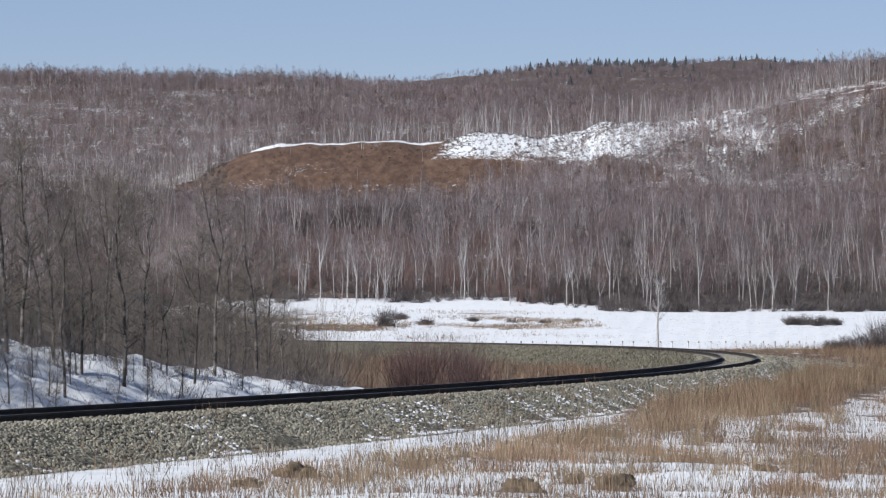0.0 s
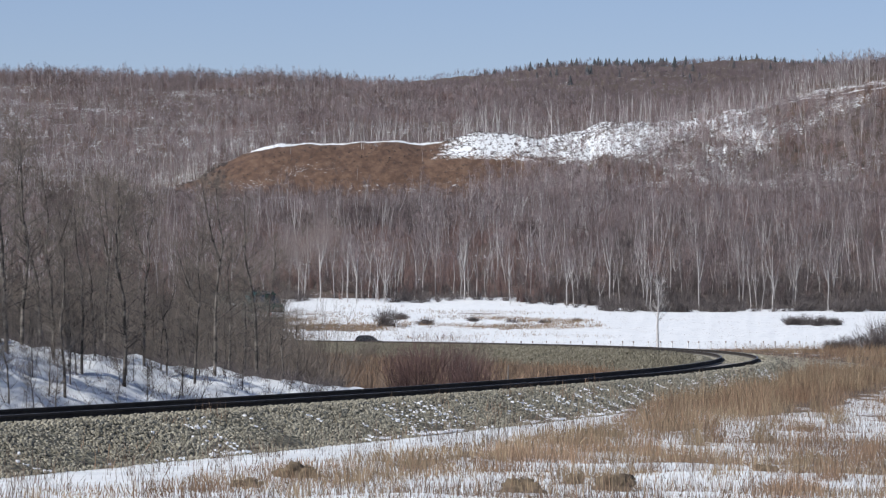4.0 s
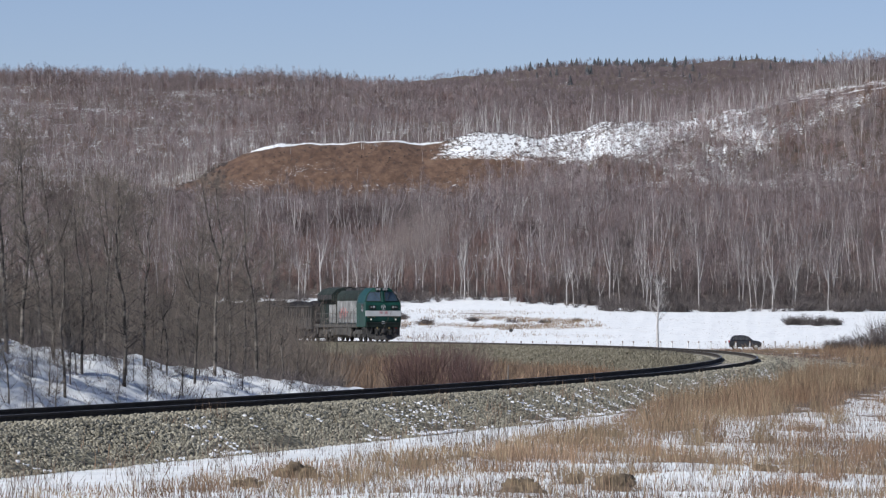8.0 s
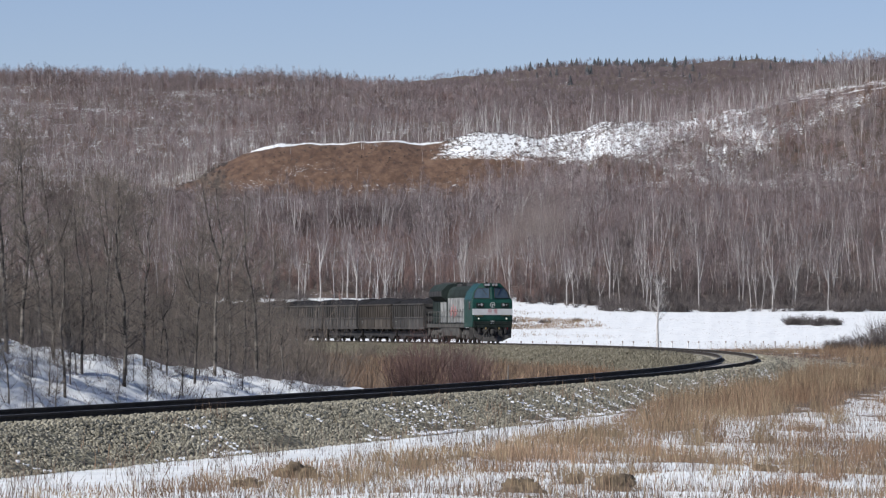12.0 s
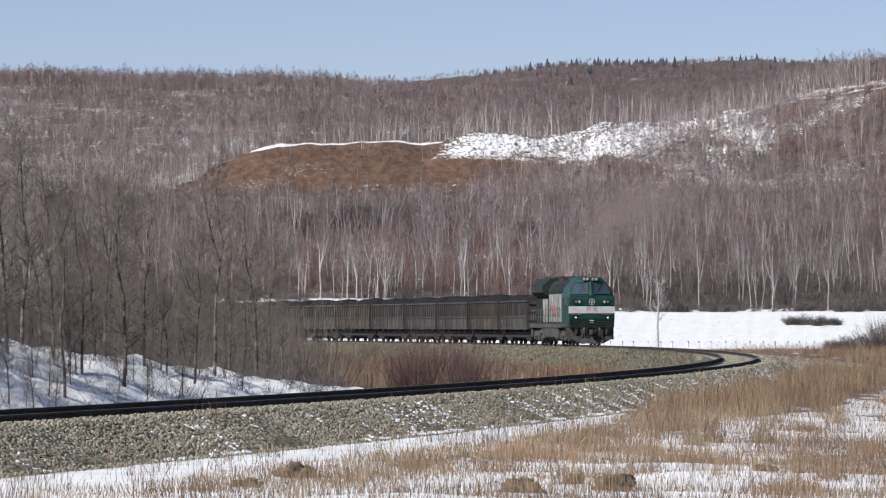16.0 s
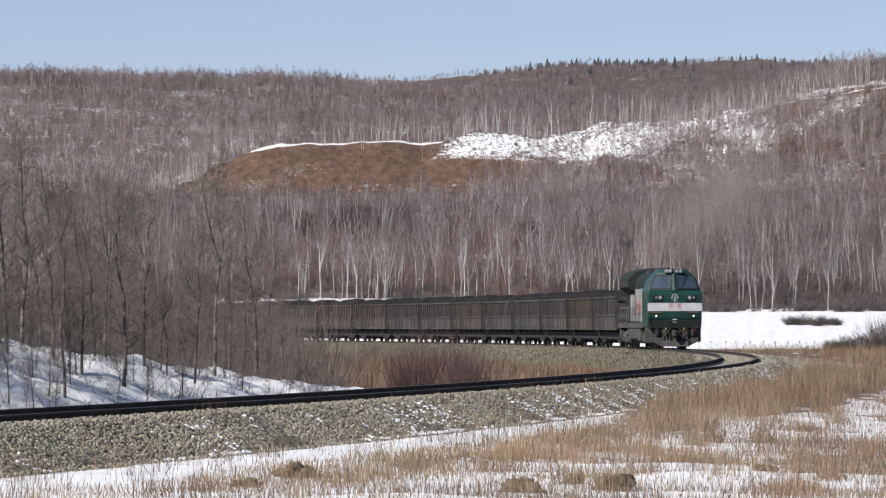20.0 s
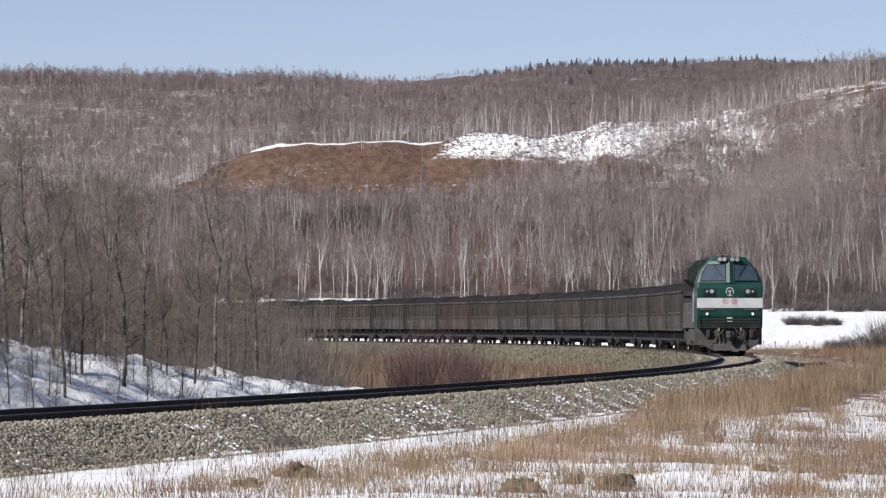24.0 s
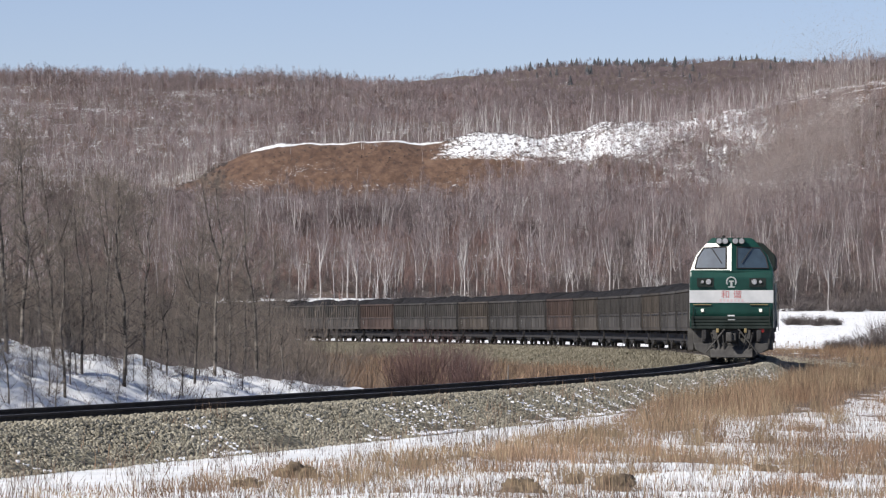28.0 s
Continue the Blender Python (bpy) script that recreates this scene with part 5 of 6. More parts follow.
def build_markers():
    sign = tagged(new("track_marker"), "white trackside marker post beyond the thicket", "post")
    sign.matrix_basis = pose(-25.6, 503.0, -0.9)
    bm = BM()
    box(bm, -0.10, 0.10, -0.07, 0.07, 0.0, 2.3, 0.02)
    part("post", bm, POST_WHITE, sign)
    bm = BM()
    box(bm, -0.22, 0.22, -0.10, -0.07, 2.0, 2.75, 0.01)
    part("plate", bm, POST_WHITE, sign, "plain white plate")
    stake = tagged(new("wooden_stake"), "thin weathered wooden stake in the dry grass", "stake")
    x, y = 0.01284 * 152, 152.0
    stake.matrix_basis = pose(x, y, float(height(x, y)), 0, 1.5, 0)
    bm = BM()
    rod(bm, (0, 0, 0), (0, 0, 1.75), 0.024, 0.018, 7)
    part("shaft", bm, CONCRETE, stake)


build_markers()


# ---------- locomotive ----------
def mirrored(outline):
    return outline + [(-a, b) for a, b in reversed(outline)]


def build_locomotive():
    """Front towards +x; the rails lie at z = 0."""
    loco = tagged(new("locomotive"), "green diesel locomotive with a white band across its face", "locomotive")
    # frame and walkway
    bm = BM()
    box(bm, -10.2, 9.6, -1.5, 1.5, 1.18, 1.46, 0.03)
    part("underframe", bm, GUNMETAL, loco)
    # cab: lower body of full breadth
    bm = BM()
    prism(bm, [(6.6, 1.2), (10.05, 1.2), (10.28, 1.75), (10.28, 3.1), (10.16, 3.34), (6.6, 3.34)], -1.55, 1.55, axis="y", bevel=0.06)
    cab = part("cab", bm, GREEN, loco, "glossy green cab")
    # upper cab: two halves swept back from a central prow, leaning back and in
    bm = BM()
    def ring(z, front, wing, hw, back):
        return [(front, 0.0, z), (wing, -hw, z), (back, -hw, z), (back, hw, z), (wing, hw, z)]
    lev = [ring(3.34, 10.24, 9.72, 1.55, 6.6), ring(3.95, 9.98, 9.537, 1.32, 6.6), ring(4.38, 9.797, 9.482, 0.94, 6.6), ring(4.58, 9.62, 9.38, 0.74, 6.6)]
    vs = [[bm.verts.new(p) for p in r] for r in lev]
    for a, b in zip(vs, vs[1:]):
        for i in range(5):
            j = (i + 1) % 5
            bm.faces.new((a[i], a[j], b[j], b[i]))
    bm.faces.new(vs[0][::-1]), bm.faces.new(vs[-1])
    bmesh.ops.recalc_face_normals(bm, faces=bm.faces[:])
    part("cab_roof", bm, GREEN, loco)
    # ledge that closes the foot of the windscreens
    bm = BM()
    prism(bm, [(10.14, -1.5), (10.22, 0.0), (10.14, 1.5), (9.6, 1.5), (9.6, -1.5)], 3.30, 3.37, axis="z", bevel=0.015)
    part("window_ledge", bm, GREEN, loco)
    # windscreens on the swept halves
    for sgn in (-1, 1):
        def on_face(f, z):
            """A place on the slanted half, f from the prow outwards."""
            zs = (3.34, 3.95, 4.38)
            fr = np.interp(z, zs, (10.24, 9.98, 9.797))
            wg = np.interp(z, zs, (9.72, 9.537, 9.482))
            hw = np.interp(z, zs, (1.55, 1.32, 0.94))
            return Vector((fr + (wg - fr) * f / hw, sgn * f, z))
        quad = [on_face(0.20, 3.43), on_face(1.36, 3.43), on_face(1.27, 3.84), on_face(1.04, 4.19), on_face(0.20, 4.23)]
        nrm = (quad[1] - quad[0]).cross(quad[-1] - quad[0]).normalized()
        if nrm.x < 0:
            nrm = -nrm
        bm = BM()
        lo = [bm.verts.new(p - nrm * 0.03) for p in quad]
        hi = [bm.verts.new(p + nrm * 0.02) for p in quad]
        bm.faces.new(hi), bm.faces.new(lo[::-1])
        for i in range(5):
            bm.faces.new((lo[i], lo[(i + 1) % 5], hi[(i + 1) % 5], hi[i]))
        bmesh.ops.recalc_face_normals(bm, faces=bm.faces[:])
        pane = part("windscreen", bm, SCREEN, loco, "tinted windscreen pane")
        bm = BM()
        for i in range(5):
            rod(bm, quad[i] + nrm * 0.025, quad[(i + 1) % 5] + nrm * 0.025, 0.022, n=6)
        part("window_seal", bm, BLACK, pane)
        bm = BM()
        a, b = on_face(0.75, 4.20) + nrm * 0.06, on_face(0.36, 3.62) + nrm * 0.06
        rod(bm, a, b, 0.018, n=6)
        part("wiper", bm, BLACK, pane)
        # cab side window and door on each flank
        bm = BM()
        box(bm, 8.6, 9.35, sgn * 1.53 - 0.03, sgn * 1.53 + 0.04, 2.55, 3.2, 0.02)
        part("side_window", bm, CAR_GLASS, loco)
        bm = BM()
        box(bm, 7.05, 7.8, sgn * 1.53 - 0.03, sgn * 1.53 + 0.045, 1.5, 3.2, 0.02)
        door = part("cab_door", bm, GREEN, loco)
        bm = BM()
        rod(bm, (6.95, sgn * 1.62, 1.5), (6.95, sgn * 1.62, 2.9), 0.02)
        part("grab_rail", bm, SILVER, door)
        # lamps of the face
        for off, r in ((0.85, 0.105), (1.08, 0.06)):
            bm = BM()
            rod(bm, (10.24, sgn * off, 2.93), (10.33, sgn * off, 2.93), r * 1.25, r * 1.1, 14)
            case = part("headlamp", bm, BLACK, loco)
            bm = BM()
            rod(bm, (10.32, sgn * off, 2.93), (10.345, sgn * off, 2.93), r, r * 0.9, 14)
            part("lens", bm, CHROME, case, "silvery round lens")
        bm = BM()
        box(bm, 10.25, 10.30, sgn * 0.97 - 0.31, sgn * 0.97 + 0.31, 2.79, 3.07, 0.01)
        part("lamp_recess", bm, GREEN_DULL, loco, "dark recessed lamp panel")
        bm = BM()
        box(bm, 10.26, 10.36, sgn * 0.96 - 0.30, sgn * 0.96 + 0.28, 2.74, 2.79, 0.01)
        part("lamp_sill", bm, GREEN_DULL, loco)
        bm = BM()
        box(bm, 10.25, 10.33, sgn * 1.08 - 0.055, sgn * 1.08 + 0.055, 1.81, 1.93, 0.015)
        part("marker_lamp", bm, LAMP_ON, loco, "small square white marker lamp")
        bm = BM()
        box(bm, 10.26, 10.34, sgn * 1.05 - 0.36, sgn * 1.05 + 0.30, 2.07, 2.10, 0.008)
        part("front_step", bm, YELLOW, loco)
        bm = BM()
        rod(bm, (10.34, sgn * 1.42, 1.3), (10.34, sgn * 1.42, 2.0), 0.016)
        part("grab_iron", bm, GREEN_DULL, loco)
        # footsteps beside the plough
        bm = BM()
        for z in (0.45, 0.75, 1.05):
            box(bm, 9.2, 9.9, sgn * 1.48 - 0.16, sgn * 1.48 + 0.05, z, z + 0.04)
        box(bm, 9.86, 9.92, sgn * 1.48 - 0.16, sgn * 1.48 + 0.05, 0.4, 1.2)
        box(bm, 9.18, 9.24, sgn * 1.48 - 0.16, sgn * 1.48 + 0.05, 0.4, 1.2)
        part("cab_steps", bm, GUNMETAL, loco)
    # roof lamps and horn
    for off in (-0.46, -0.24, 0.14, 0.37):
        bm = BM()
        rod(bm, (9.55, off, 4.46), (9.86, off, 4.46), 0.12, 0.13, 14)
        case = part("roof_headlamp", bm, BLACK, loco)
        bm = BM()
        rod(bm, (9.855, off, 4.46), (9.875, off, 4.46), 0.105, 0.10, 14)
        part("lens", bm, CHROME, case, "silvery round lens")
    bm = BM()
    rod(bm, (9.2, 0.0, 4.5), (9.2, 0.0, 4.8), 0.02)
    rod(bm, (8.9, -0.3, 4.62), (9.4, -0.3, 4.62), 0.03, 0.07)
    part("horn", bm, BLACK, loco)
    # white band with faded lettering, emblem, plate
    bm = BM()
    prism(bm, [(-1.56, 2.15), (1.56, 2.15), (1.56, 2.62), (-1.56, 2.62)], 10.2, 10.295, axis="x", bevel=0.01)
    band = part("white_band", bm, BAND, loco, "white band across the face")
    for cx, char in ((-0.22, "\u548c"), (0.22, "\u8c10")):
        cu = bpy.data.curves.new("red_character", "FONT")
        cu.body, cu.size, cu.extrude, cu.align_x = char, 0.33, 0.006, "CENTER"
        tmp = new("red_character", cu)
        bpy.context.view_layer.update()
        me = bpy.data.meshes.new_from_object(tmp.evaluated_get(bpy.context.evaluated_depsgraph_get()))
        bpy.data.objects.remove(tmp)
        me.materials.clear()
        me.materials.append(PINK)
        ob = shared("red_character", me, band, Matrix.Translation((10.298, cx, 2.345)) @ Matrix(((0, 0, 1, 0), (1, 0, 0, 0), (0, 1, 0, 0), (0, 0, 0, 1))))
        tagged(ob, "faded red painted character")
    bm = BM()
    for k in range(7):
        box(bm, 10.29, 10.3, -0.44 + 0.135 * k, -0.36 + 0.135 * k, 2.19, 2.29)
    part("number_bars", bm, PALE_PINK, band, "faded pink number bars")
    bm = BM()
    c = 20
    for k in range(c):
        a0, a1 = 2 * pi * k / c, 2 * pi * (k + 1) / c
        if 0.80 * pi * 1.5 < (a0 + a1) / 2 < 0.90 * pi * 2:
            continue
        rod(bm, (10.29, 0.175 * cos(a0), 2.93 + 0.175 * sin(a0)), (10.29, 0.175 * cos(a1), 2.93 + 0.175 * sin(a1)), 0.026, n=6)
    box(bm, 10.28, 10.31, -0.10, 0.10, 2.93, 2.98)
    box(bm, 10.28, 10.31, -0.035, 0.035, 2.74, 2.95)
    box(bm, 10.28, 10.31, -0.12, 0.12, 2.72, 2.76)
    part("emblem", bm, SILVER, loco, "round silver emblem")
    bm = BM()
    box(bm, 10.27, 10.30, -0.14, 0.12, 1.62, 1.70)
    box(bm, 10.27, 10.30, -0.14, 0.12, 1.50, 1.58)
    part("number_plate", bm, BAND, loco)
    # ribbed skirt
    for k in range(4):
        bm = BM()
        box(bm, 9.9, 10.32 - 0.02 * k, -1.50, 1.50, 1.545 - 0.12 * k, 1.65 - 0.12 * k, 0.02)
        part("skirt_rib", bm, GREEN_DULL, loco)
    # plough, buffer beam, coupler and hoses
    bm = BM()
    prism(bm, [(-1.45, 1.22), (1.45, 1.22), (1.42, 0.62), (1.18, 0.32), (0.45, 0.30), (-0.45, 0.30), (-1.18, 0.32), (-1.42, 0.62)], 9.7, 10.0, axis="x", bevel=0.03)
    part("buffer_beam", bm, GUNMETAL, loco)
    bm = BM()
    prism(bm, [(-1.40, 0.66), (1.40, 0.66), (1.36, 0.42), (0.80, 0.13), (-0.80, 0.13), (-1.36, 0.42)], 10.02, 10.16, axis="x", bevel=0.03)
    prism(bm, [(10.16, 0.55), (10.32, 0.40), (10.40, 0.12), (10.30, 0.12), (10.16, 0.14)], -0.78, 0.78, axis="y", bevel=0.02)
    part("plough", bm, GUNMETAL, loco, "dirty dark-grey snow plough")
    for sgn in (-1, 1):
        for q in (0.62, 1.02):
            bm = BM()
            box(bm, 10.0, 10.22, sgn * q - 0.09, sgn * q + 0.09, 0.70, 1.16, 0.03)
            rod(bm, (10.2, sgn * q, 0.86), (10.28, sgn * q, 0.86), 0.07, n=10)
            part("coupling_box", bm, SOOT if q > 0.8 else GUNMETAL, loco)
        bm = BM()
        rod(bm, (10.22, sgn * 0.25, 1.18), (10.30, sgn * 0.95, 0.30), 0.03, n=6)
        part("uncoupling_lever", bm, GUNMETAL, loco)
        # equipment cases under the walkway
        for x0, x1, z0 in ((2.75, 3.9, 0.42), (-4.1, -3.15, 0.46), (9.0, 9.6, 0.7), (-9.9, -9.4, 0.6)):
            bm = BM()
            box(bm, x0, x1, sgn * 1.18 - 0.25, sgn * 1.18 + 0.25, z0, 1.18, 0.03)
            part("equipment_case", bm, GUNMETAL, loco)
    bm = BM()
    box(bm, 9.9, 10.45, -0.14, 0.14, 0.76, 1.0, 0.03)
    box(bm, 10.4, 10.72, -0.20, 0.02, 0.70, 1.06, 0.05)
    box(bm, 10.45, 10.62, 0.02, 0.17, 0.74, 1.02, 0.03)
    part("coupler", bm, GUNMETAL, loco)
    for off, mt in ((-0.55, GUNMETAL), (0.55, GUNMETAL), (0.32, BLACK), (-0.33, BLACK), (-0.75, BLACK), (0.8, BLACK)):
        bm = BM()
        rod(bm, (10.05, off, 1.1), (10.22, off * 0.97, 0.95), 0.045, n=7)
        rod(bm, (10.22, off * 0.97, 0.95), (10.28, off * 0.8, 0.42), 0.035, n=7)
        box(bm, 10.02, 10.12, off - 0.05, off + 0.05, 1.02, 1.22, 0.015)
        part("brake_hose", bm, mt, loco)
    for off in (-0.52, 0.52):
        bm = BM()
        box(bm, 10.2, 10.27, off - 0.05, off + 0.05, 1.04, 1.2, 0.015)
        part("hose_cock", bm, YELLOW, loco, "dull yellow hose cock")
    bm = BM()
    box(bm, 10.0, 10.2, 0.98, 1.22, 1.04, 1.28, 0.06)
    part("red_cap", bm, RED, loco, "red end cap")
    # hood: narrow engine body behind the cab
    bm = BM()
    prism(bm, mirrored([(1.05, 1.46), (1.08, 3.7), (0.95, 4.15), (0.62, 4.42)]), -3.2, 6.6, axis="x", bevel=0.05)
    hood = part("engine_hood", bm, GREEN_DULL, loco, "sooty dark green engine hood")
    for sgn in (-1, 1):
        for k in range(8):
            x0 = -2.9 + 1.16 * k
            bm = BM()
            box(bm, x0, x0 + 1.10, sgn * 1.075 - 0.02, sgn * 1.075 + 0.03, 1.55, 3.5, 0.015)
            door = part("hood_door", bm, PANEL, loco, "pale grey engine access door")
            bm = BM()
            box(bm, x0 + 0.85, x0 + 0.95, sgn * 1.11 - 0.02, sgn * 1.11 + 0.02, 2.4, 2.6)
            part("latch", bm, GUNMETAL, door)
        bm = BM()
        for x0, z0, z1 in ((-1.7, 2.0, 2.55), (-1.15, 2.1, 2.8), (-0.5, 2.25, 3.0), (-0.1, 2.0, 2.5), (0.5, 2.1, 2.85), (1.1, 2.2, 2.6)):
            box(bm, x0 - 0.09, x0 + 0.09, sgn * 1.11 - 0.01, sgn * 1.11 + 0.012, z0, z1)
        part("faded_lettering", bm, PINK, loco, "faded red lettering bars")
        # walkway railing
        for k in range(14):
            x0 = -9.6 + 1.24 * k
            bm = BM()
            rod(bm, (x0, sgn * 1.46, 1.44), (x0, sgn * 1.46, 2.42), 0.02, n=6)
            part("railing_post", bm, RAILING, loco)
        bm = BM()
        rod(bm, (-9.6, sgn * 1.46, 2.42), (6.52, sgn * 1.46, 2.42), 0.02, n=6)
        rod(bm, (-9.6, sgn * 1.46, 1.95), (6.52, sgn * 1.46, 1.95), 0.016, n=6)
        part("handrail", bm, RAILING, loco)
    # roof clutter and exhaust stack
    bm = BM()
    box(bm, 4.6, 6.4, -0.55, 0.55, 4.36, 4.56, 0.05)
    box(bm, -1.6, 0.4, -0.6, 0.6, 4.36, 4.6, 0.06)
    box(bm, 3.0, 4.0, -0.45, 0.45, 4.36, 4.58, 0.05)
    part("roof_vents", bm, SOOT, loco)
    bm = BM()
    prism(bm, [(1.1, 4.38), (2.5, 4.38), (2.3, 4.72), (1.3, 4.72)], -0.35, 0.35, axis="y", bevel=0.04)
    part("exhaust_stack", bm, SOOT, loco)
    # radiator end with overhanging wings
    bm = BM()
    prism(bm, mirrored([(1.05, 1.46), (1.08, 3.3), (1.52, 3.62), (1.52, 4.1), (1.05, 4.58), (0.5, 4.70)]), -9.2, -3.2, axis="x", bevel=0.04)
    rad = part("radiator_housing", bm, GREEN_DULL, loco, "sooty green radiator housing with flared wings")
    bm = BM()
    prism(bm, [(-9.2, 1.46), (-9.2, 4.45), (-9.75, 3.9), (-10.05, 3.3), (-10.05, 1.46)], -1.05, 1.05, axis="y", bevel=0.05)
    part("rear_hood", bm, GREEN_DULL, loco)
    for sgn in (-1, 1):
        for k in range(5):
            bm = BM()
            box(bm, -9.0 + 1.15 * k, -8.05 + 1.15 * k, sgn * 1.525 - 0.015, sgn * 1.525 + 0.015, 3.66, 4.06)
            part("radiator_grille", bm, SOOT, rad)
        for k in range(4):
            bm = BM()
            box(bm, -9.0 + 1.4 * k, -7.8 + 1.4 * k, sgn * 1.08 - 0.02, sgn * 1.08 + 0.03, 1.55, 3.2, 0.01)
            part("side_panel", bm, PANEL if k > 1 else GREEN_DULL, rad, "pale grey access panel" if k > 1 else "")
    bm = BM()
    for k in range(3):
        rod(bm, (-8.3 + 1.7 * k, 0, 4.62), (-8.3 + 1.7 * k, 0, 4.78), 0.7, 0.66, 18)
    part("radiator_fans", bm, SOOT, rad)
    # fuel tank and bogies
    bm = BM()
    prism(bm, mirrored([(0.9, 0.28), (1.42, 0.55), (1.46, 1.16)]), -3.0, 2.6, axis="x", bevel=0.05)
    part("fuel_tank", bm, GUNMETAL, loco)
    for sgn in (-1, 1):
        bm = BM()
        rod(bm, (-3.6, sgn * 1.3, 0.85), (-5.0, sgn * 1.3, 0.85), 0.2, n=12)
        part("air_reservoir", bm, GUNMETAL, loco)
    for cx in (6.7, -6.9):
        bm = BM()
        for sgn in (-1, 1):
            prism(bm, [(cx - 2.6, 0.5), (cx - 2.6, 0.75), (cx - 1.5, 0.98), (cx + 1.5, 0.98), (cx + 2.6, 0.75), (cx + 2.6, 0.5), (cx + 1.4, 0.62), (cx - 1.4, 0.62)], sgn * 1.2 - 0.07, sgn * 1.2 + 0.07, axis="y", bevel=0.02)
            for w in (-0.92, 0.92):
                box(bm, cx + w - 0.32, cx + w + 0.32, sgn * 1.12 - 0.08, sgn * 1.12 + 0.08, 0.30, 0.66, 0.03)
            for w in (-1.85, 0, 1.85):
                box(bm, cx + w - 0.17, cx + w + 0.17, sgn * 1.25 - 0.1, sgn * 1.25 + 0.1, 0.36, 0.72, 0.03)
                rod(bm, (cx + w + 0.4, sgn * 1.25, 0.6), (cx + w + 0.4, sgn * 1.25, 1.0), 0.09, n=8)
            box(bm, cx - 2.5, cx - 2.2, sgn * 1.1 - 0.06, sgn * 1.1 + 0.06, 0.3, 0.9, 0.02)
        box(bm, cx - 2.3, cx + 2.3, -1.1, 1.1, 0.72, 1.15, 0.04)
        bogie = part("bogie", bm, GUNMETAL, loco)
        for w in (-1.85, 0, 1.85):
            WHEELS.append((wheelset(bogie, cx + w, 0.525), cx + w))
    return loco


def wheelset(parent, x, r):
    bm = BM()
    for sgn in (-1, 1):
        rod(bm, (0, sgn * 0.685, 0), (0, sgn * 0.82, 0), r, r * 0.985, 24)
        rod(bm, (0, sgn * 0.66, 0), (0, sgn * 0.685, 0), r + 0.03, r + 0.03, 24)
    rod(bm, (0, -1.1, 0), (0, 1.1, 0), 0.09, n=10)
    ob = part("wheelset", bm, GUNMETAL, parent)
    ob.matrix_basis = pose(x, 0, r)
    return ob


WHEELS = []
LOCO = build_locomotive()


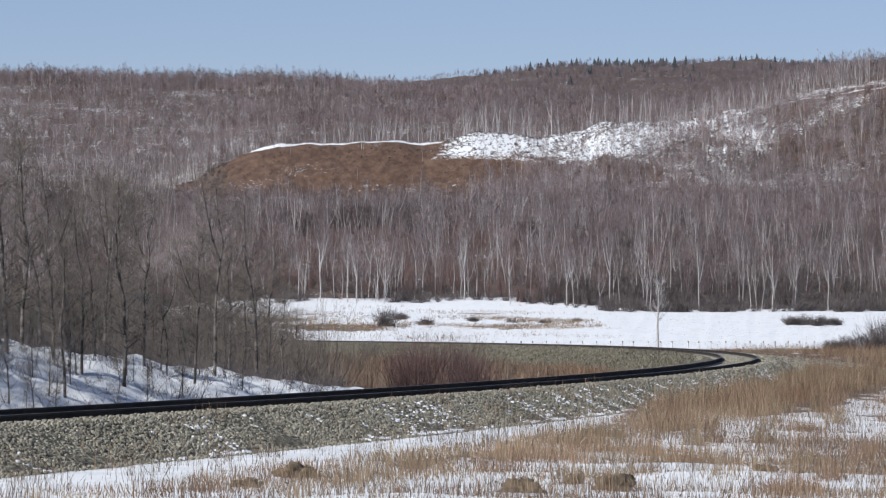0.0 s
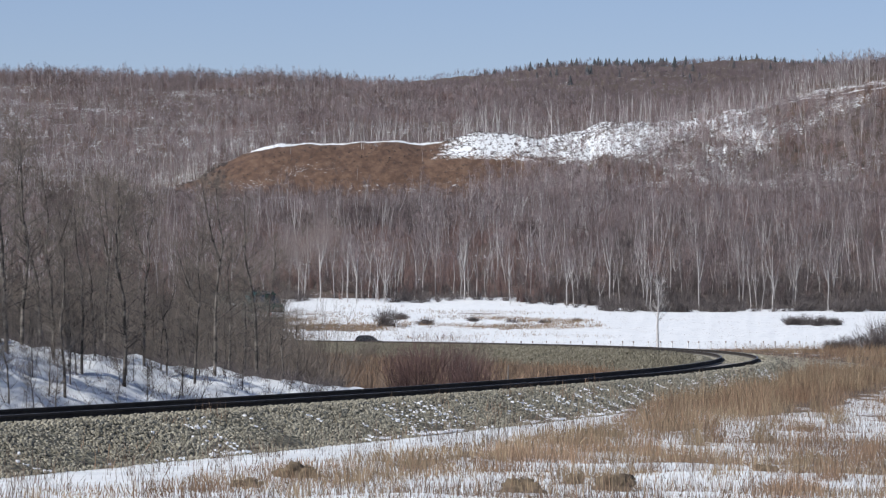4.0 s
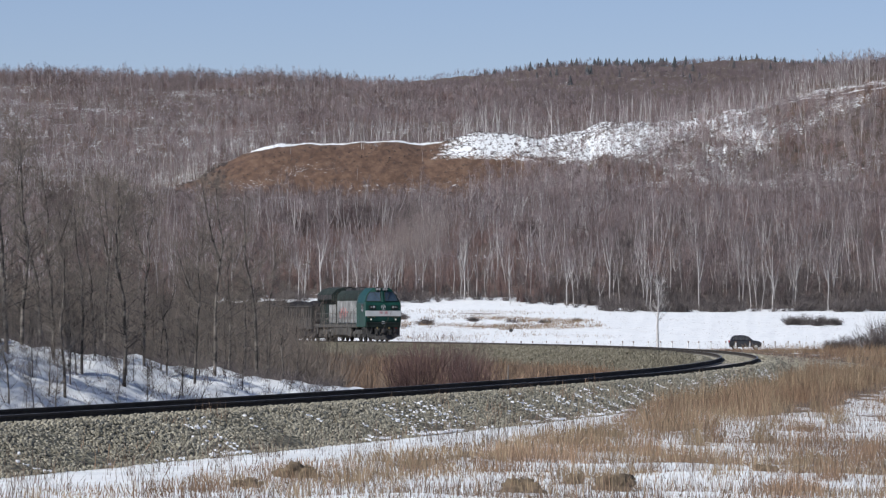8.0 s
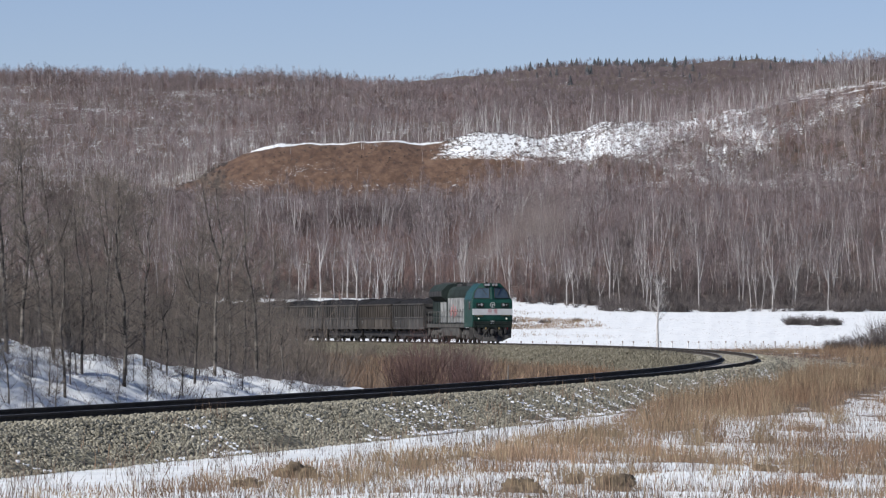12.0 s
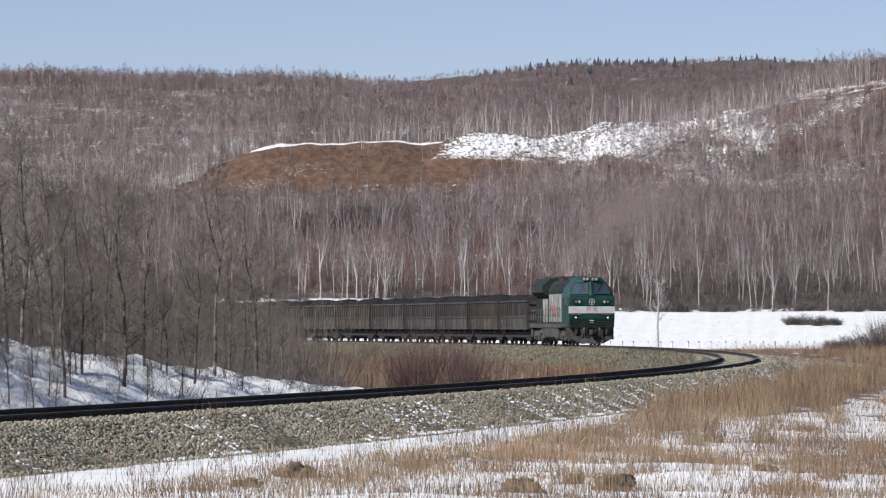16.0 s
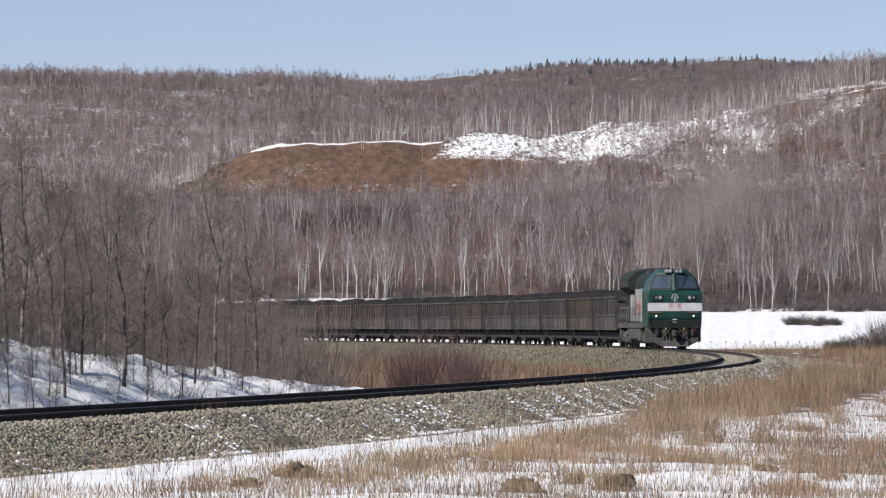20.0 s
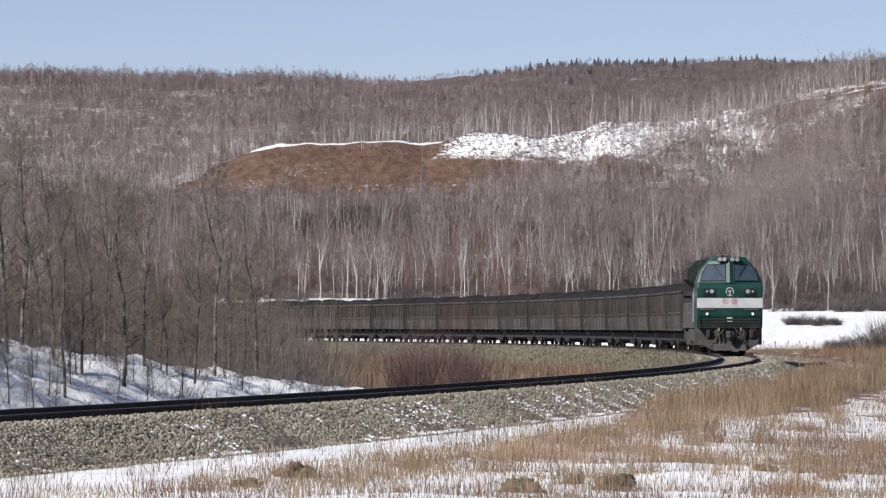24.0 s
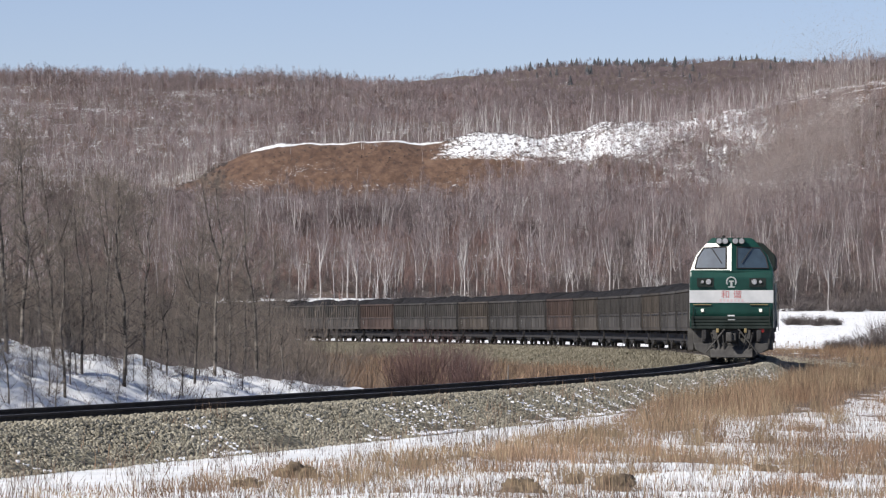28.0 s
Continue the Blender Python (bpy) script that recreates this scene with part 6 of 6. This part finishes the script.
# ---------- coal wagons ----------
def build_wagon(steel, label):
    w = tagged(new("coal_wagon"), label, "wagon", "wagons of the coal train")
    hl = 6.55
    for sgn in (-1, 1):
        bm = BM()
        box(bm, -hl, hl, sgn * 1.44 - 0.02, sgn * 1.44 + 0.02, 1.12, 3.05)
        part("side_wall", bm, steel, w)
        bm = BM()
        box(bm, -hl - 0.05, hl + 0.05, sgn * 1.48 - 0.08, sgn * 1.48 + 0.08, 3.02, 3.14, 0.015)
        part("top_rail", bm, steel, w)
        bm = BM()
        box(bm, -hl, hl, sgn * 1.47 - 0.05, sgn * 1.47 + 0.05, 1.05, 1.22)
        part("side_sill", bm, steel, w)
        for k in range(15):
            x = -hl + 0.1 + (2 * hl - 0.2) * k / 14
            low = 1.15 if k in (0, 7, 14) else 1.98
            bm = BM()
            prism(bm, [(sgn * 1.46, low), (sgn * 1.585, low + 0.12), (sgn * 1.585, 2.95), (sgn * 1.46, 3.03)], x - 0.09, x + 0.09, axis="x")
            part("rib", bm, steel, w)
        bm = BM()
        box(bm, -hl, hl, sgn * 1.475 - 0.035, sgn * 1.475 + 0.035, 1.95, 2.06)
        part("waist_rail", bm, steel, w)
        for k in range(8):
            x = -hl + 0.12 + (2 * hl - 0.24) * (k + 0.5) / 8
            bm = BM()
            box(bm, x - 0.72, x + 0.72, sgn * 1.50 - 0.03, sgn * 1.50 + 0.045, 1.22, 1.94)
            flap = part("discharge_door", bm, steel, w)
            bm = BM()
            rod(bm, (x - 0.55, sgn * 1.55, 1.92), (x + 0.55, sgn * 1.55, 1.92), 0.03, n=5)
            part("hinge_bar", bm, WAGON_DARK, flap)
        bm = BM()
        box(bm, sgn * hl - 0.03, sgn * hl + 0.03, -1.44, 1.44, 1.12, 3.1)
        for z in (1.7, 2.3, 2.85):
            box(bm, sgn * (hl + 0.05) - 0.06, sgn * (hl + 0.05) + 0.06, -1.44, 1.44, z, z + 0.12)
        part("end_wall", bm, steel, w)
        bm = BM()
        box(bm, sgn * hl, sgn * (hl + 0.42), -0.12, 0.12, 0.76, 1.0) if sgn > 0 else box(bm, -(hl + 0.42), -hl, -0.12, 0.12, 0.76, 1.0)
        part("coupler", bm, WAGON_DARK, w)
        bm = BM()
        box(bm, sgn * (hl - 1.5) - 0.28, sgn * (hl - 1.5) + 0.28, sgn * 1.55 - 0.01, sgn * 1.55 + 0.004, 1.62, 1.72)
        box(bm, sgn * (hl - 1.5) - 0.2, sgn * (hl - 1.5) + 0.12, sgn * 1.55 - 0.01, sgn * 1.55 + 0.004, 1.46, 1.54)
        part("stencil_bars", bm, RAILING, w, "faded pale stencilled bars")
        bm = BM()
        for z in (1.3, 1.7, 2.1, 2.5):
            rod(bm, (sgn * (hl - 0.5), sgn * 1.62, z), (sgn * (hl - 0.1), sgn * 1.62, z), 0.014, n=5)
        rod(bm, (sgn * (hl - 0.5), sgn * 1.62, 1.1), (sgn * (hl - 0.5), sgn * 1.62, 2.6), 0.014, n=5)
        part("ladder", bm, WAGON_DARK, w)
    bm = BM()
    box(bm, -hl, hl, -1.42, 1.42, 1.08, 1.14)
    box(bm, -hl, hl, -0.2, 0.2, 0.62, 1.08)
    box(bm, -3.3, 3.3, -1.0, 1.0, 0.40, 1.08)
    for y0 in (-1.12, 0.98):
        box(bm, -hl + 0.05, hl - 0.05, y0, y0 + 0.14, 0.50, 1.08)
    for x in (-4.6, -2, 0, 2, 4.6):
        box(bm, x - 0.1, x + 0.1, -1.4, 1.4, 0.88, 1.08)
    part("underframe", bm, WAGON_DARK, w)
    bm = BM()
    rod(bm, (-0.9, 0.9, 0.72), (0.4, 0.9, 0.72), 0.2, n=10)
    rod(bm, (0.8, -0.8, 0.7), (1.5, -0.8, 0.7), 0.18, n=10)
    part("brake_gear", bm, WAGON_DARK, w)
    for cx in (-4.6, 4.6):
        bm = BM()
        for sgn in (-1, 1):
            prism(bm, [(cx - 1.1, 0.36), (cx - 1.1, 0.58), (cx - 0.45, 0.78), (cx + 0.45, 0.78), (cx + 1.1, 0.58), (cx + 1.1, 0.36), (cx + 0.35, 0.24), (cx - 0.35, 0.24)], sgn * 0.98 - 0.08, sgn * 0.98 + 0.08, axis="y")
        box(bm, cx - 0.24, cx + 0.24, -1.1, 1.1, 0.22, 0.75)
        for q in (-1.45, 1.45):
            box(bm, cx + q - 0.05, cx + q + 0.05, -0.9, 0.9, 0.24, 0.6)
        bogie = part("bogie", bm, WAGON_DARK, w)
        for q in (-0.915, 0.915):
            wheelset(bogie, cx + q, 0.42)
    return w


def build_load(seed):
    """A heap of coal that lies in a wagon, with a flat-topped ridge falling to both ends."""
    rng = np.random.RandomState(seed)
    nx, ny = 40, 11
    xs, ys = np.linspace(-6.5, 6.5, nx), np.linspace(-1.41, 1.41, ny)
    X, Y = np.meshgrid(xs, ys, indexing="ij")
    a, b = rng.uniform(5.3, 6.4, 2)
    ridge = smoothstep(-a - 0.9, -a + 0.4, X) * (1 - smoothstep(b - 0.4, b + 0.9, X))
    top = 0.60 + 0.09 * np.sin(X * rng.uniform(0.5, 1.1) + rng.uniform(0, 6)) + rng.uniform(-0.05, 0.06)
    Z = 2.94 + top * ridge * (1 - (np.abs(Y) / 1.41) ** 3) + 0.03 * waves(X, Y, 1.6, seed) + 0.025 * rng.normal(size=X.shape)
    V = np.stack([X, Y, Z], -1).reshape(-1, 3)
    i = (np.arange(nx - 1)[:, None] * ny + np.arange(ny - 1)[None, :]).ravel()
    F = np.stack([i, i + ny, i + ny + 1, i + 1], 1)
    W = V.copy()
    W[:, 2] = 1.2
    V2, F2 = join([(V, F), (W, F[:, ::-1])])
    rim = [k * ny for k in range(nx)] + [(nx - 1) * ny + k for k in range(1, ny)] + [k * ny + ny - 1 for k in range(nx - 2, -1, -1)] + list(range(ny - 2, 0, -1))
    n = nx * ny
    wall = np.array([(rim[k], rim[(k + 1) % len(rim)], rim[(k + 1) % len(rim)] + n, rim[k] + n) for k in range(len(rim))])
    return tagged(new("coal_load", np_mesh("coal_load", V2, np.concatenate([F2, wall]), [COAL])), "heap of black coal filling an open wagon", "coal", "coal loads")


FLEET = [build_wagon(WAGON, "grimy dark-grey steel gondola wagon with ribbed sides"),
         build_wagon(WAGON_BROWN, "dusty brown steel gondola wagon with ribbed sides"),
         build_wagon(WAGON_RUST, "rusty red-brown steel gondola wagon with ribbed sides")]
LIVERY = [0, 1, 0, 0, 0, 1, 0, 0, 1, 2, 0, 0, 1, 0, 0, 2, 0, 0, 0, 1, 0, 0, 2, 0, 0, 1, 0]
WAGONS = [FLEET[c] if LIVERY.index(c) == k else copy_thing(FLEET[c], Matrix.Identity(4)) for k, c in enumerate(LIVERY)]
LOADS = [build_load(100 + k) for k in range(4)]
for k in range(23):
    LOADS.append(copy_thing(LOADS[k % 4], Matrix.Identity(4)))


# ---------- exhaust haze over the locomotive ----------
def build_smoke():
    rng = random.Random(9)
    plume = tagged(new("exhaust_plume"), "thin brown diesel exhaust drifting off the engine", "smoke")
    nr = np.random.RandomState(17)
    n = 30000
    p = nr.normal(0, 0.42, (n, 3)) * (1 + 0.25 * nr.normal(size=(n, 1)))
    q = p[:, None, :] + nr.normal(0, 0.0040, (n, 3, 3))
    me = np_mesh("puff", q.reshape(-1, 3), np.arange(3 * n).reshape(-1, 3), [HAZE])
    puffs = []
    for k in range(PUFFS):
        ob = shared("puff", me, plume)
        u = (k + 0.5) / PUFFS
        r = 0.8 + 2.6 * u
        ob.scale = (r, r, r * 1.1)
        puffs.append((ob, u, rng.uniform(-1, 1), rng.uniform(-1, 1)))
    return plume, puffs


PUFFS = 12
PLUME, PUFF_LIST = build_smoke()


# ---------- car on the far road ----------
def build_car():
    car = tagged(new("car"), "black sport-utility car driving along the far road", "car")
    bm = BM()
    prism(bm, [(-2.1, 0.42), (-2.2, 0.75), (-2.1, 1.10), (0.95, 1.12), (1.75, 1.04), (2.12, 0.86), (2.2, 0.55), (2.05, 0.32), (-2.0, 0.32)], -0.9, 0.9, axis="y", bevel=0.10)
    part("body", bm, CAR_PAINT, car)
    bm = BM()
    prism(bm, [(-2.05, 1.06), (-1.75, 1.56), (-1.35, 1.70), (-0.25, 1.72), (0.15, 1.64), (1.15, 1.06)], -0.78, 0.78, axis="y", bevel=0.08)
    part("cabin", bm, CAR_PAINT, car)
    for sgn in (-1, 1):
        for x0, x1 in ((-1.65, -0.95), (-0.85, 0.0), (0.08, 0.6)):
            bm = BM()
            prism(bm, [(x0, 1.16), (x1, 1.16), (x1 - (0.25 if x1 > 0.3 else 0.0), 1.55), (x0 + 0.03, 1.55)], sgn * 0.78 - 0.015, sgn * 0.78 + 0.015, axis="y")
            part("side_window", bm, CAR_GLASS, car)
        bm = BM()
        box(bm, 2.02, 2.18, sgn * 0.65 - 0.16, sgn * 0.65 + 0.16, 0.72, 0.88, 0.02)
        part("headlight", bm, CHROME, car)
        bm = BM()
        box(bm, -2.2, -2.08, sgn * 0.7 - 0.12, sgn * 0.7 + 0.12, 0.85, 1.1, 0.02)
        part("tail_light", bm, RED, car)
        bm = BM()
        box(bm, 0.45, 0.6, sgn * 0.98 - 0.08, sgn * 0.98 + 0.08, 1.08, 1.24, 0.03)
        part("mirror", bm, CAR_PAINT, car)
        for x in (-1.4, 1.42):
            bm = BM()
            rod(bm, (x, sgn * 0.80 - 0.11, 0.36), (x, sgn * 0.80 + 0.11, 0.36), 0.36, n=20)
            tyre = part("wheel", bm, BLACK, car)
            bm = BM()
            rod(bm, (x, sgn * 0.80 - 0.115, 0.36), (x, sgn * 0.80 + 0.115, 0.36), 0.22, n=14)
            part("rim", bm, SILVER, tyre)
    bm = BM()
    prism(bm, [(0.62, 1.16), (1.02, 1.16), (0.36, 1.60), (0.24, 1.60)], -0.68, 0.68, axis="y")
    part("windscreen", bm, CAR_GLASS, car)
    car.scale = (1.02, 1.05, 1.18)
    return car


CAR = build_car()


# ---------- crow ----------
def build_crow():
    crow = tagged(new("crow"), "black crow flying low over the line", "bird")
    bm = BM()
    bmesh.ops.create_uvsphere(bm, u_segments=12, v_segments=8, radius=0.5, matrix=Matrix.Diagonal((0.42, 0.14, 0.15, 1)))
    bmesh.ops.create_uvsphere(bm, u_segments=10, v_segments=6, radius=0.055, matrix=Matrix.Translation((0.22, 0, 0.03)))
    rod(bm, (0.26, 0, 0.03), (0.335, 0, 0.02), 0.018, 0.003, 6)
    part("body", bm, FEATHER, crow)
    bm = BM()
    prism(bm, [(-0.18, -0.03), (-0.18, 0.03), (-0.38, 0.08), (-0.38, -0.08)], -0.01, 0.01, axis="z")
    part("tail", bm, FEATHER, crow)
    wings = []
    for sgn in (-1, 1):
        bm = BM()
        prism(bm, [(0.12, sgn * 0.03), (0.16, sgn * 0.22), (0.08, sgn * 0.44), (-0.06, sgn * 0.46), (-0.12, sgn * 0.25), (-0.12, sgn * 0.03)], -0.008, 0.008, axis="z")
        wings.append(part("wing", bm, FEATHER, crow))
    return crow, wings


CROW, WINGS = build_crow()


# ---------- what moves ----------
TIMES = [0.0] + [float(t) for t in range(1, 28)] + [28.0]


def run(t):
    """How far along the line the engine's face is."""
    return 269.956 - 12.0206 * t - 0.03869 * (t - 17) ** 2


def ride(s, half):
    """Pose of a vehicle whose middle is s along the line, riding on bogies half apart."""
    x0, y0, _ = on_line(s - half)
    x1, y1, _ = on_line(s + half)
    return pose((x0 + x1) / 2, (y0 + y1) / 2, 0, 0, 0, math.degrees(atan2(y0 - y1, x0 - x1)))


def motions():
    walk(LOCO, [(t, ride(run(t) + 10.3, 6.8)) for t in TIMES])
    for k, (w, l) in enumerate(zip(WAGONS, LOADS)):
        rows = [(t, ride(run(t) + 10.3 + 10.75 + 6.99 + 13.97 * k, 4.6)) for t in TIMES]
        walk(w, rows)
        flip = pose(0, 0, 0, 0, 0, 180 if k % 3 == 1 else 0)
        walk(l, [(t, m @ flip) for t, m in rows])
    turns = [k / 30 for k in range(841)]
    for w, x in WHEELS:
        walk(w, [(t, Matrix.Translation((x, 0, 0.525)) @ Matrix.Rotation((run(0) - run(t)) / 0.525, 4, "Y")) for t in turns])
    rows = []
    for t in TIMES:
        x, y, th = on_line(run(t) + 8.8)
        rows.append((t, pose(x, y, 4.7)))
    walk(PLUME, rows)
    for ob, u, a, b in PUFF_LIST:
        rows = []
        for t in TIMES:
            sway = sin(0.9 * t + 5 * u + a)
            rows.append((t, pose(-0.9 + 8.5 * u ** 1.25 + 0.6 * u * sway, 2 + 24 * u + 3 * b * u, 0.3 + 5.8 * u ** 0.75 + 0.5 * u * sin(1.3 * t + 9 * u))))
        walk(ob, rows)
    # the car comes from behind the trees and leaves behind the bushes
    rows = []
    for t in (0.0, 1, 2, 3, 4, 5, 5.5, 6, 6.5, 7, 7.5, 8, 8.5, 9, 9.5, 10, 11, 12, 28.0):
        tt = min(t, 12 + (t - 12) * 0.02)
        rows.append((t, pose(9.3 + 12.9 * (tt - 5.5), 684.0, -1.95)))
    walk(CAR, rows)
    # the crow rises from behind the bank and flies off over the field
    flight = [(0.0, 9.5, 505, -2.2), (6.9, 9.5, 505, -1.9), (7.2, 8.6, 500, -0.9), (7.5, 7.6, 495, -0.25), (7.8, 7.1, 490, 0.55), (8.0, 6.7, 488, 0.95), (8.3, 6.2, 488, 1.1), (9.0, 4.6, 492, 1.2), (10.0, -1.0, 500, 0.9), (11.0, -12.0, 515, 0.6),
              (12.0, -24.0, 530, 0.2), (13.0, -34.0, 540, -1.2), (28.0, -34.0, 540, -1.4)]
    walk(CROW, [(t, pose(x, y, z, 0, -12, 168)) for t, x, y, z in flight])
    for w, sgn in zip(WINGS, (-1, 1)):
        rows = [(0.0, pose(0, 0, 0))]
        for k in range(56):
            rows.append((7.0 + 0.1 * k, pose(0, 0, 0, sgn * (38 if k % 2 else -28), 0, 0)))
        rows.append((28.0, pose(0, 0, 0)))
        walk(w, rows)


motions()
